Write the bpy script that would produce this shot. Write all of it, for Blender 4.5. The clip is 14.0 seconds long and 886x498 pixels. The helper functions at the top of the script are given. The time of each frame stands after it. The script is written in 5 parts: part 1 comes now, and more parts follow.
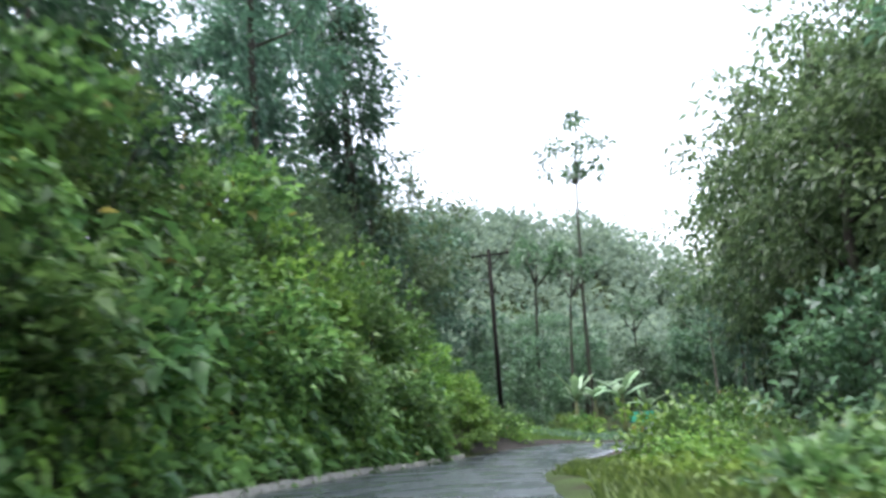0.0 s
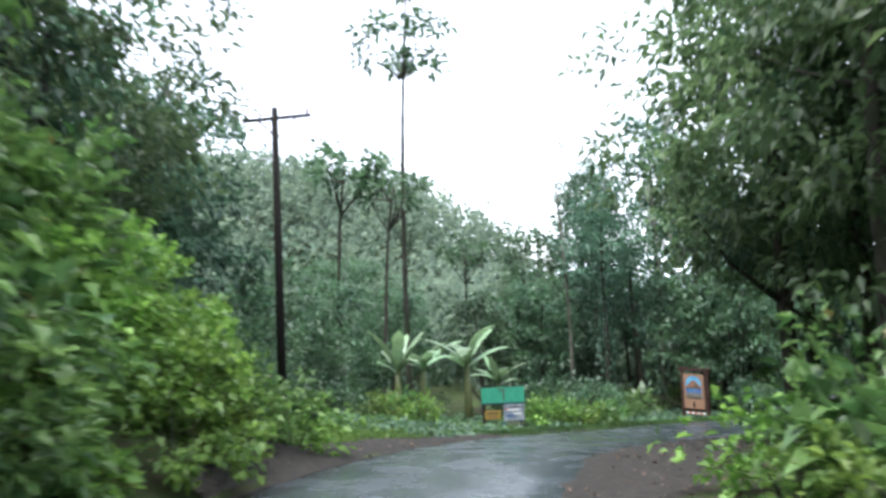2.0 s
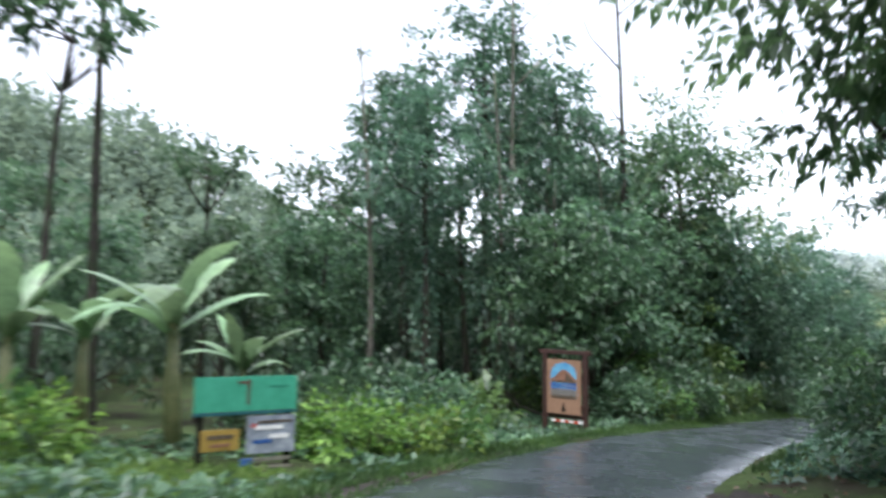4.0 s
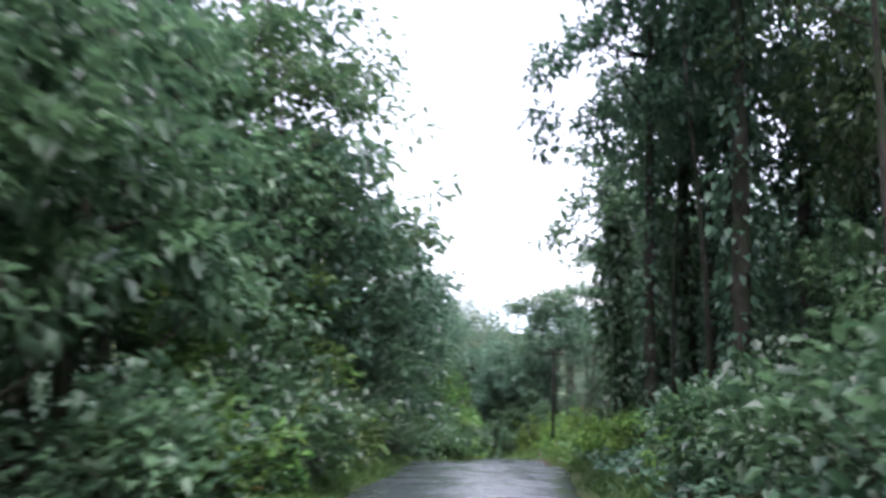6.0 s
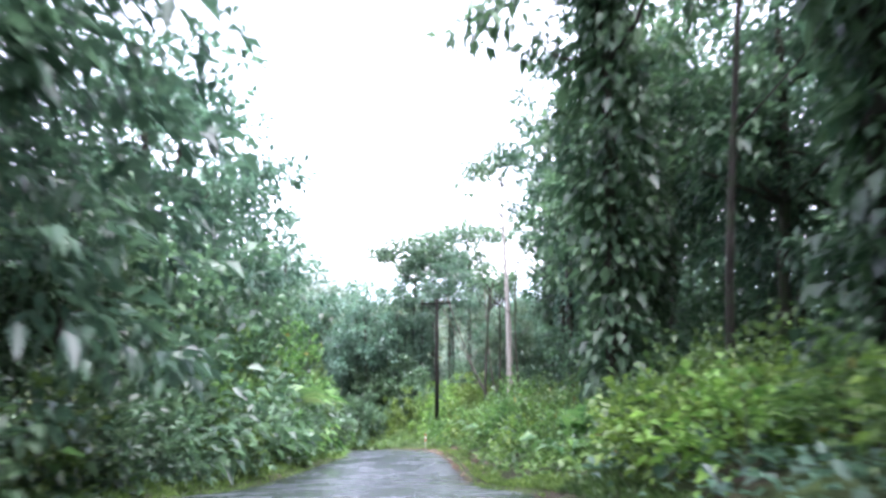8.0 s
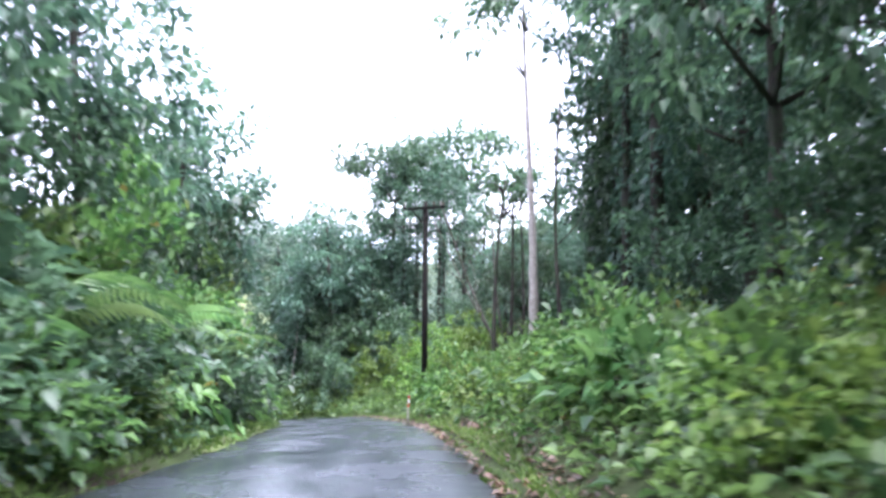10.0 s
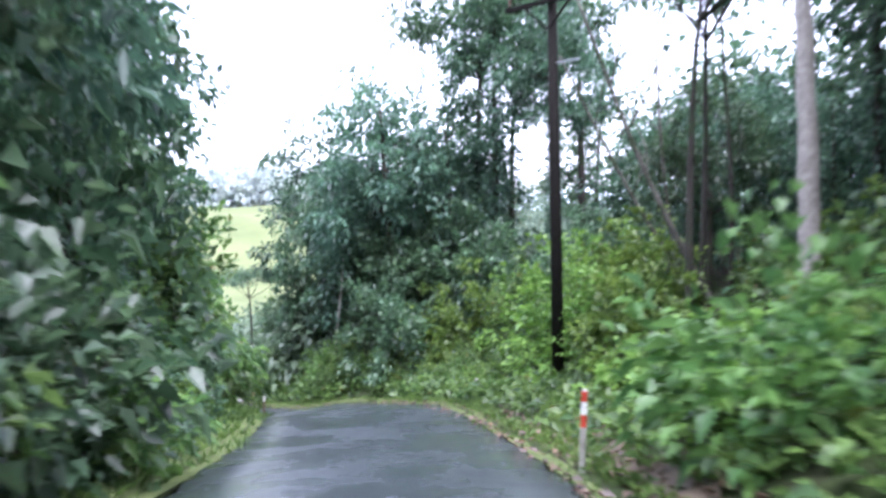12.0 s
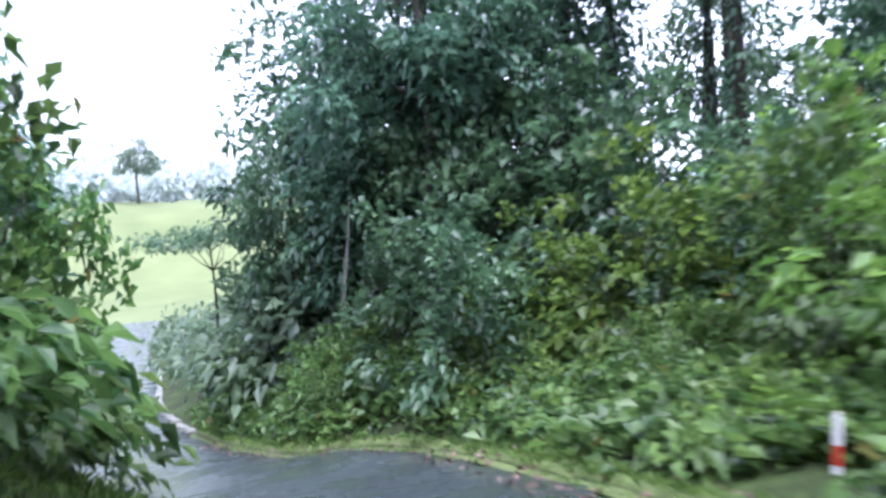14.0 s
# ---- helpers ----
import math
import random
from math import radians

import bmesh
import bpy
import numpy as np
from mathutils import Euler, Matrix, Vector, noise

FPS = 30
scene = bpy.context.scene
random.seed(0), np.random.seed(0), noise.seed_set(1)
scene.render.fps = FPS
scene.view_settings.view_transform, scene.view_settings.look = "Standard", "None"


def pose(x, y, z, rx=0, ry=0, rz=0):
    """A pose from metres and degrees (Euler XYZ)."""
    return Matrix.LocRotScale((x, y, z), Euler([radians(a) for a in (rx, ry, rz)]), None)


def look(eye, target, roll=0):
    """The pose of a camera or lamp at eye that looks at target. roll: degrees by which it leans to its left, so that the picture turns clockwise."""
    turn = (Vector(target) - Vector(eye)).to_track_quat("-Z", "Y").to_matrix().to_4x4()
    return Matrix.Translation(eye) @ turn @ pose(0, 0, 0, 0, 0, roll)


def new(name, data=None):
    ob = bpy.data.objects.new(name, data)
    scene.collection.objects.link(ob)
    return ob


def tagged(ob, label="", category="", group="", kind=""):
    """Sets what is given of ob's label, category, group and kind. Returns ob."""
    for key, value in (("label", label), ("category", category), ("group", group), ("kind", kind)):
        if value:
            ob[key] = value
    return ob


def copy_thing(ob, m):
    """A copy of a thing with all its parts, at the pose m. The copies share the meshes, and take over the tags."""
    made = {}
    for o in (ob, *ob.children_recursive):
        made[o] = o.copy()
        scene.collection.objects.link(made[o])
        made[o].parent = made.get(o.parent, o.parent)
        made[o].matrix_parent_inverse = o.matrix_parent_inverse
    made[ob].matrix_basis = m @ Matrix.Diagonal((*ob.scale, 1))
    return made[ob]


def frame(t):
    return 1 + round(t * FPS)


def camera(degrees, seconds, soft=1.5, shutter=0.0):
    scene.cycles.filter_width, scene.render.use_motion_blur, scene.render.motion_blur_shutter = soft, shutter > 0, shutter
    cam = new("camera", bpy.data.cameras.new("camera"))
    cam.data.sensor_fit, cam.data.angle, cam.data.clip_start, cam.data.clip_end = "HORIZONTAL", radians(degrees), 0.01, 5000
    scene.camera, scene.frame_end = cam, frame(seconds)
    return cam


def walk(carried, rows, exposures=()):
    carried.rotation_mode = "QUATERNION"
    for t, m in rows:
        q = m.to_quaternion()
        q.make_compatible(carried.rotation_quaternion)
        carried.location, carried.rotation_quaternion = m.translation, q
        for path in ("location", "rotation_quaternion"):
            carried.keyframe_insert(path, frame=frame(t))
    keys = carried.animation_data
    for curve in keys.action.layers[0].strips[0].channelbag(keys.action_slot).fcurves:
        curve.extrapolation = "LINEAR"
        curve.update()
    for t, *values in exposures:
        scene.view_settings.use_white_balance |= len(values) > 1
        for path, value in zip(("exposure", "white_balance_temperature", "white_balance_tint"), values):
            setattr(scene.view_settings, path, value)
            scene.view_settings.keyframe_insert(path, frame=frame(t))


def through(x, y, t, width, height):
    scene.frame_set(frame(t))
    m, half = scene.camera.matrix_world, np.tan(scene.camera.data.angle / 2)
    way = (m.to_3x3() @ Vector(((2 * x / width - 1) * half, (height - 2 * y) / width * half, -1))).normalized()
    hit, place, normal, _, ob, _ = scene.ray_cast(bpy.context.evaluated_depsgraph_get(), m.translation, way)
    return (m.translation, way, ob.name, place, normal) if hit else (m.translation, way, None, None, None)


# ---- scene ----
cam = camera(61.2, 14.0, soft=3.0, shutter=0.5)
PATH = [
    (0, (3.028, 1.399, -0.840), (2.871, 4.072, -0.493), -4.2),
    (0.5, (2.407, 5.900, -0.927), (2.453, 8.579, -0.602), -4.7),
    (1, (2.417, 10.688, -1.443), (2.642, 13.366, -1.184), -4.4),
    (1.5, (2.529, 15.166, -1.971), (2.939, 17.824, -1.733), -3.6),
    (2, (3.016, 19.614, -2.507), (3.606, 22.239, -2.284), -2.7),
    (2.2, (3.316, 21.298, -2.788), (3.968, 23.906, -2.541), -2.6),
    (4.3, (9.473, 37.982, -4.687), (11.019, 40.191, -4.527), -0.0),
    (4.5, (10.480, 39.390, -4.982), (12.168, 41.491, -4.810), 0.0),
    (5, (13.414, 42.883, -5.605), (15.389, 44.709, -5.378), -0.1),
    (5.5, (16.771, 45.955, -6.170), (18.978, 47.481, -5.875), 1.0),
    (6, (20.709, 48.437, -6.573), (23.097, 49.652, -6.242), 1.6),
    (6.5, (24.459, 50.478, -7.024), (26.974, 51.399, -6.683), 1.3),
    (7, (28.511, 52.318, -7.480), (31.078, 53.090, -7.162), 0.8),
    (7.5, (32.833, 54.136, -8.058), (35.419, 54.857, -7.761), 0.6),
    (8, (37.394, 55.729, -8.467), (39.978, 56.472, -8.215), -0.2),
    (9.25, (47.000, 58.780, -9.780), (49.600, 59.490, -9.600), 0.1),
    (10.5, (56.201, 61.906, -11.325), (58.811, 62.589, -11.243), 0.4),
    (11, (60.260, 63.396, -11.669), (62.857, 64.134, -11.625), -0.2),
    (11.5, (64.400, 64.828, -12.272), (66.957, 65.696, -12.219), -0.6),
    (12, (67.960, 66.355, -12.857), (70.492, 67.293, -12.903), -1.1),
    (12.5, (71.937, 67.856, -13.435), (74.438, 68.873, -13.530), -1.6),
    (13, (75.149, 69.452, -13.970), (77.653, 70.458, -14.052), -1.2),
    (13.5, (77.952, 71.019, -14.541), (80.453, 72.031, -14.652), -1.8),
    (14, (80.764, 73.128, -15.192), (83.282, 74.103, -15.252), -3.1),
]
# stops, kelvin, tint: the camera opens up as the wood closes in
EXPOSURES = [(0, 2.19, 6140, 15), (1.0, 2.3, 6090, 15), (2.0, 2.15, 6130, 13.5), (4.5, 1.9, 6130, 17), (5.5, 1.95, 6120, 21.5), (7.0, 2.5, 6040, 27), (7.5, 2.92, 5990, 27.5), (8.2, 3.17, 5900, 28), (10.5, 2.87, 5740, 29.5), (11.5, 2.76, 5670, 29.5), (13.0, 2.4, 5600, 27), (14.0, 2.45, 5500, 27)]
walk(cam, [(t, look(eye, target, roll)) for t, eye, target, roll in PATH], EXPOSURES)

# ---- world, sun, exposure ----
world = bpy.data.worlds.new("overcast_sky")
scene.world = world
world.use_nodes = True
wn = world.node_tree
sky = wn.nodes.new("ShaderNodeTexSky")
sky.sky_type = "NISHITA"
sky.sun_disc = False
sky.sun_elevation = radians(72)
sky.sun_rotation = radians(228)
sky.dust_density = 2.0
sky.air_density = 1.0
grey = wn.nodes.new("ShaderNodeHueSaturation")
grey.inputs["Saturation"].default_value = 0.32
wn.links.new(sky.outputs["Color"], grey.inputs["Color"])
wn.links.new(grey.outputs["Color"], wn.nodes["Background"].inputs["Color"])
wn.nodes["Background"].inputs["Strength"].default_value = 0.15
sun_data = bpy.data.lights.new("sun", "SUN")
sun_data.energy, sun_data.angle, sun_data.color = 1.4, radians(50), (1.0, 0.98, 0.95)
sun = new("sun", sun_data)
sun.matrix_world = look((0, 0, 60), (0.22 * 40, 0.20 * 40, 60 - 0.95 * 40))


# ---- materials ----
def nodes_of(name):
    m = bpy.data.materials.new(name)
    m.use_nodes = True
    return m, m.node_tree, m.node_tree.nodes["Principled BSDF"]


def noise_ramp(nt, scale, stops, detail=6.0, coord="Object", rough=0.6):
    tc = nt.nodes.new("ShaderNodeTexCoord")
    n = nt.nodes.new("ShaderNodeTexNoise")
    n.inputs["Scale"].default_value, n.inputs["Detail"].default_value = scale, detail
    n.inputs["Roughness"].default_value = rough
    nt.links.new(tc.outputs[coord], n.inputs["Vector"])
    r = nt.nodes.new("ShaderNodeValToRGB")
    while len(r.color_ramp.elements) < len(stops):
        r.color_ramp.elements.new(0.5)
    for e, (p, c) in zip(r.color_ramp.elements, stops):
        e.position, e.color = p, (*c, 1)
    nt.links.new(n.outputs["Fac"], r.inputs["Fac"])
    return n, r


def bump(nt, bsdf, height, strength, dist):
    b = nt.nodes.new("ShaderNodeBump")
    b.inputs["Strength"].default_value, b.inputs["Distance"].default_value = strength, dist
    nt.links.new(height, b.inputs["Height"])
    nt.links.new(b.outputs["Normal"], bsdf.inputs["Normal"])


def mix_rgb(nt, a, b, fac, mode="MIX"):
    x = nt.nodes.new("ShaderNodeMix")
    x.data_type, x.blend_type = "RGBA", mode
    for sock, val in ((x.inputs[0], fac), (x.inputs[6], a), (x.inputs[7], b)):
        if isinstance(val, (int, float)):
            sock.default_value = val
        elif isinstance(val, tuple):
            sock.default_value = (*val, 1)
        else:
            nt.links.new(val, sock)
    return x.outputs[2]


def plain(name, c1, c2, scale=8, rough=0.6, metal=0.0, relief=0.2, dist=0.01):
    m, nt, b = nodes_of(name)
    n, r = noise_ramp(nt, scale, [(0.3, c1), (0.7, c2)])
    nt.links.new(r.outputs["Color"], b.inputs["Base Color"])
    b.inputs["Roughness"].default_value, b.inputs["Metallic"].default_value = rough, metal
    b.inputs["Specular IOR Level"].default_value = 0.12 if rough >= 0.9 else 0.5
    if relief:
        bump(nt, b, n.outputs["Fac"], relief, dist)
    return m


def leaf_mat(name, dark, light, rough=0.4, through=0.48, accent=None, gloss=0.58):
    m, nt, b = nodes_of(name)
    geo = nt.nodes.new("ShaderNodeNewGeometry")
    r = nt.nodes.new("ShaderNodeValToRGB")
    stops = [(0.0, dark), (0.75, light)] + ([(0.985, light), (0.993, accent)] if accent else [])
    while len(r.color_ramp.elements) < len(stops):
        r.color_ramp.elements.new(0.5)
    for e, (p, c) in zip(r.color_ramp.elements, stops):
        e.position, e.color = p, (*c, 1)
    nt.links.new(geo.outputs["Random Per Island"], r.inputs["Fac"])
    info = nt.nodes.new("ShaderNodeObjectInfo")
    hs = nt.nodes.new("ShaderNodeHueSaturation")
    mr = nt.nodes.new("ShaderNodeMapRange")
    mr.inputs["To Min"].default_value, mr.inputs["To Max"].default_value = 0.72, 1.3
    nt.links.new(info.outputs["Random"], mr.inputs["Value"])
    nt.links.new(mr.outputs["Result"], hs.inputs["Value"])
    mr2 = nt.nodes.new("ShaderNodeMapRange")
    mr2.inputs["To Min"].default_value, mr2.inputs["To Max"].default_value = 0.485, 0.515
    nt.links.new(info.outputs["Random"], mr2.inputs["Value"])
    nt.links.new(mr2.outputs["Result"], hs.inputs["Hue"])
    nt.links.new(r.outputs["Color"], hs.inputs["Color"])
    n, r2 = noise_ramp(nt, 9.0, [(0.3, (0.75, 0.75, 0.75)), (0.7, (1.15, 1.15, 1.15))])
    n3, r3 = noise_ramp(nt, 0.55, [(0.36, (0.66, 0.70, 0.74)), (0.64, (1.24, 1.22, 1.12))], 3.0)
    col = mix_rgb(nt, hs.outputs["Color"], r2.outputs["Color"], 1.0, "MULTIPLY")
    col = mix_rgb(nt, col, r3.outputs["Color"], 1.0, "MULTIPLY")
    nt.links.new(col, b.inputs["Base Color"])
    b.inputs["Roughness"].default_value = rough
    b.inputs["Specular IOR Level"].default_value = gloss if rough < 0.8 else 0.2
    t = nt.nodes.new("ShaderNodeBsdfTranslucent")
    col2 = mix_rgb(nt, col, (1.0, 1.0, 0.6), 0.2, "MULTIPLY")
    nt.links.new(col2, t.inputs["Color"])
    mx = nt.nodes.new("ShaderNodeMixShader")
    mx.inputs["Fac"].default_value = through
    nt.links.new(b.outputs["BSDF"], mx.inputs[1])
    nt.links.new(t.outputs["BSDF"], mx.inputs[2])
    nt.links.new(mx.outputs["Shader"], nt.nodes["Material Output"].inputs["Surface"])
    return m


LEAF_TREE = leaf_mat("tree_leaves", (0.035, 0.082, 0.046), (0.100, 0.184, 0.096))
LEAF_DARK = leaf_mat("dark_tree_leaves", (0.039, 0.088, 0.060), (0.098, 0.190, 0.118))
LEAF_SHRUB = leaf_mat("shrub_leaves", (0.044, 0.108, 0.034), (0.140, 0.248, 0.070), gloss=0.42, accent=(0.20, 0.16, 0.05))
LEAF_LIME = leaf_mat("lime_leaves", (0.072, 0.156, 0.032), (0.185, 0.308, 0.066), gloss=0.4)
LEAF_BIG = leaf_mat("broad_leaves", (0.052, 0.126, 0.042), (0.138, 0.252, 0.080), rough=0.35)
LEAF_CANOPY = leaf_mat("canopy_leaves", (0.055, 0.105, 0.050), (0.135, 0.215, 0.100), through=0.55)
# distance haze painted in: leaf colour paled and greyed for the far woods
LEAF_HAZED = leaf_mat("haze_tinted_leaves", (0.170, 0.238, 0.188), (0.235, 0.315, 0.242), rough=0.8, through=0.55)
GRASS = leaf_mat("verge_grass", (0.065, 0.125, 0.03), (0.16, 0.24, 0.06), rough=0.55)
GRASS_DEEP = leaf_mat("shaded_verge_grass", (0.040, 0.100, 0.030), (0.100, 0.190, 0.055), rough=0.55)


def bark_mat(name, dark, light, moss, rough=0.85):
    m, nt, b = nodes_of(name)
    tc = nt.nodes.new("ShaderNodeTexCoord")
    mp = nt.nodes.new("ShaderNodeMapping")
    mp.inputs["Scale"].default_value = (1.0, 1.0, 0.16)
    nt.links.new(tc.outputs["Object"], mp.inputs["Vector"])
    n, r = noise_ramp(nt, 26, [(0.32, dark), (0.66, light)], 8.0, rough=0.7)
    nt.links.new(mp.outputs["Vector"], n.inputs["Vector"])
    n2, r2 = noise_ramp(nt, 1.6, [(0.47, (0, 0, 0)), (0.60, (0.8, 0.8, 0.8))], 7.0, rough=0.7)
    n3, r3 = noise_ramp(nt, 0.9, [(0.35, (0.55, 0.55, 0.55)), (0.65, (1.3, 1.3, 1.3))], 4.0)
    col = mix_rgb(nt, r.outputs["Color"], r3.outputs["Color"], 1.0, "MULTIPLY")
    nt.links.new(mix_rgb(nt, col, moss, r2.outputs["Color"]), b.inputs["Base Color"])
    b.inputs["Roughness"].default_value = rough
    b.inputs["Specular IOR Level"].default_value = 0.25
    bump(nt, b, n.outputs["Fac"], 0.9, 0.04)
    return m


BARK = bark_mat("wet_bark", (0.018, 0.017, 0.014), (0.075, 0.066, 0.054), (0.036, 0.055, 0.024))
BARK_PALE = plain("pale_bark", (0.22, 0.20, 0.17), (0.42, 0.39, 0.34), 10, 0.7, 0, 0.4, 0.01)
POLE_WOOD = plain("tarred_pole_wood", (0.007, 0.007, 0.006), (0.020, 0.018, 0.015), 20, 0.92, 0, 0.4, 0.008)
DIRT = plain("wet_soil", (0.055, 0.040, 0.028), (0.14, 0.105, 0.07), 3, 0.75, 0, 0.5, 0.04)
CONCRETE = plain("weathered_concrete", (0.22, 0.22, 0.19), (0.46, 0.45, 0.40), 5, 0.75, 0, 0.3, 0.01)
MOSSY = plain("mossy_concrete", (0.10, 0.11, 0.085), (0.22, 0.22, 0.19), 5, 0.75, 0, 0.3, 0.01)


def ground_mat():
    m, nt, b = nodes_of("forest_ground")
    n, r = noise_ramp(nt, 0.7, [(0.35, (0.032, 0.026, 0.018)), (0.5, (0.034, 0.050, 0.018)), (0.68, (0.058, 0.090, 0.028))])
    n2, r2 = noise_ramp(nt, 12, [(0.3, (0.6, 0.6, 0.6)), (0.7, (1.2, 1.2, 1.2))])
    nt.links.new(mix_rgb(nt, r.outputs["Color"], r2.outputs["Color"], 1.0, "MULTIPLY"), b.inputs["Base Color"])
    b.inputs["Roughness"].default_value = 0.9
    b.inputs["Specular IOR Level"].default_value = 0.12
    bump(nt, b, n2.outputs["Fac"], 0.7, 0.06)
    return m


def road_mat():
    m, nt, b = nodes_of("wet_asphalt")
    n, r = noise_ramp(nt, 60, [(0.3, (0.024, 0.031, 0.034)), (0.7, (0.056, 0.069, 0.075))])
    n2, r2 = noise_ramp(nt, 0.55, [(0.36, (0.86, 0.86, 0.88)), (0.64, (1.14, 1.14, 1.14))])
    nt.links.new(mix_rgb(nt, r.outputs["Color"], r2.outputs["Color"], 1.0, "MULTIPLY"), b.inputs["Base Color"])
    n3, r3 = noise_ramp(nt, 0.8, [(0.34, (0.13, 0.13, 0.13)), (0.52, (0.27, 0.27, 0.27)), (0.70, (0.38, 0.38, 0.38))])
    nt.links.new(r3.outputs["Color"], b.inputs["Roughness"])
    b.inputs["Specular IOR Level"].default_value = 0.5
    bump(nt, b, n.outputs["Fac"], 0.18, 0.006)
    return m


GROUND, ASPHALT = ground_mat(), road_mat()
PASTURE = plain("pasture_grass", (0.094, 0.118, 0.050), (0.138, 0.164, 0.074), 0.08, 0.9, 0, 0.2, 0.05)


# ---- the road's line: x, y, z, half width, then bank heights at 2, 7 and 27 m beyond the left and the right edge ----
STATIONS = [
    (2.7, -94.5, -0.81, 2.7, 3.0, 5.0, 8.0, 0, -0.41, -2.03),
    (1.89, -47.25, -1.35, 2.7, 3.0, 5.0, 8.0, 0, -0.41, -2.03),
    (1.35, 0, -2.17, 2.7, 3.0, 5.0, 8.0, 0, -0.41, -1.35),
    (1.1, 10.8, -2.79, 2.68, 3.0, 5.0, 8.0, 0, -0.27, -1.35),
    (1.35, 18.9, -3.76, 2.65, 3.0, 5.0, 7.0, 0, -0.14, -1.08),
    (3.1, 27, -4.8, 2.5, 2.0, 3.4, 5.0, 0, 0, -0.68),
    (6.75, 34.3, -5.47, 2.3, 0.2, 0.81, 1.35, 0, 0.14, 0),
    (11.0, 40.8, -6.5, 2.5, 0, 0.14, -0.81, 0.07, 0.27, 0.81),
    (16.3, 45.75, -7.43, 2.25, 0, 0, -1.35, 0.27, 0.81, 1.62),
    (20.7, 48.45, -7.92, 2.2, -0.2, -0.4, -1.3, 0.45, 1.2, 2.7),
    (24.6, 50.6, -8.38, 2.2, -0.2, -0.4, -1.3, 0.6, 1.5, 3.38),
    (30.3, 53.1, -9.07, 2.2, -0.1, 0, -0.8, 0.7, 1.8, 4.05),
    (35.9, 55.3, -9.68, 2.25, 0.3, 0.7, 0, 0.7, 2.0, 4.05),
    (42.3, 57.75, -10.42, 2.5, 0.3, 0.7, -0.68, 0.7, 1.9, 4.05),
    (48.7, 60.65, -11.32, 3.15, 0.35, 0.68, -1.35, 0.7, 1.9, 4.5),
    (55.5, 62.95, -12.6, 2.7, 0.35, 0.54, -2.03, 0.75, 2.1, 5.0),
    (64.0, 65.35, -13.55, 1.95, 0.27, 0.41, -2.7, 0.7, 1.9, 5.0),
    (71.6, 68.35, -14.75, 1.95, 0.27, 0.54, -2.7, 0.55, 1.6, 5.0),
    (78.6, 71.6, -16.03, 2.05, 0.14, 0.81, -2.7, 0.3, 1.4, 5.0),
    (84.3, 74.85, -17.1, 2.15, 0.41, 1.62, -1.35, 0.15, 1.5, 5.5),
    (90.0, 79.0, -18.6, 1.95, 1.0, 2.2, 0, 0.6, 2.6, 6.0),
    (92.0, 82.6, -19.5, 1.65, 1.0, 1.8, 0, 1.0, 3.0, 6.5),
    (96.8, 89.2, -20.7, 1.85, 0.54, 0.54, -1.35, 0.7, 1.8, 5.0),
    (104.2, 97.4, -21.9, 2.0, 0.2, -0.3, -2.0, 0.41, 1.2, 2.4),
    (111.4, 104.0, -22.7, 2.0, 0, -0.54, -2.7, 0.41, 0.81, 1.35),
    (119.1, 111.2, -23.55, 2.1, 0, -0.41, -1.35, 0.14, 0.41, 0),
    (133.8, 125.1, -23.9, 2.1, 0, 0, 0, 0, 0, 0),
    (149.5, 138.0, -23.8, 2.1, 0, 0, 0, 0, 0, 0),
]


def spline(rows, step=0.5):
    p = np.array(rows, float)
    out = []
    for i in range(len(p) - 1):
        p0, p1, p2, p3 = p[max(i - 1, 0)], p[i], p[i + 1], p[min(i + 2, len(p) - 1)]
        n = max(2, int(np.linalg.norm(p2[:2] - p1[:2]) / step))
        for k in range(n):
            t = k / n
            m1, m2 = (p2 - p0) / 2, (p3 - p1) / 2
            a = 2 * t**3 - 3 * t**2 + 1, t**3 - 2 * t**2 + t, -2 * t**3 + 3 * t**2, t**3 - t**2
            q = a[0] * p1 + a[1] * m1 + a[2] * p2 + a[3] * m2
            q[3:] = p1[3:] * (1 - t) + p2[3:] * t
            out.append(q)
    out.append(p[-1])
    return np.array(out)


LINE = spline(STATIONS)
WAY = np.gradient(LINE[:, :2], axis=0)
WAY /= np.linalg.norm(WAY, axis=1)[:, None]
RIGHT = np.stack([WAY[:, 1], -WAY[:, 0]], 1)


def smooth01(x):
    x = np.clip(x, 0, 1)
    return x * x * (3 - 2 * x)


def wavy(x, y):
    """A gentle uneven field without repeats at this size, about -1 to 1."""
    return (np.sin(0.31 * x + 1.3 * np.sin(0.17 * y)) + np.sin(0.27 * y + 1.1 * np.sin(0.23 * x + 1)) + 0.6 * np.sin(0.9 * x + 0.7 * y) + 0.5 * np.sin(1.3 * y - 1.1 * x + 2)) / 3.1


def between_stations(i, px, py):
    """The road's line and its right-hand direction opposite each place, between station i and the next on that side."""
    s = (px - LINE[i, 0]) * WAY[i, 0] + (py - LINE[i, 1]) * WAY[i, 1]
    j = np.clip(i + np.where(s > 0, 1, -1), 0, len(LINE) - 1)
    gap = np.hypot(LINE[j, 0] - LINE[i, 0], LINE[j, 1] - LINE[i, 1]) + 1e-6
    u = np.clip(np.abs(s) / gap, 0, 1)[:, None]
    return LINE[i] * (1 - u) + LINE[j] * u, RIGHT[i] * (1 - u) + RIGHT[j] * u


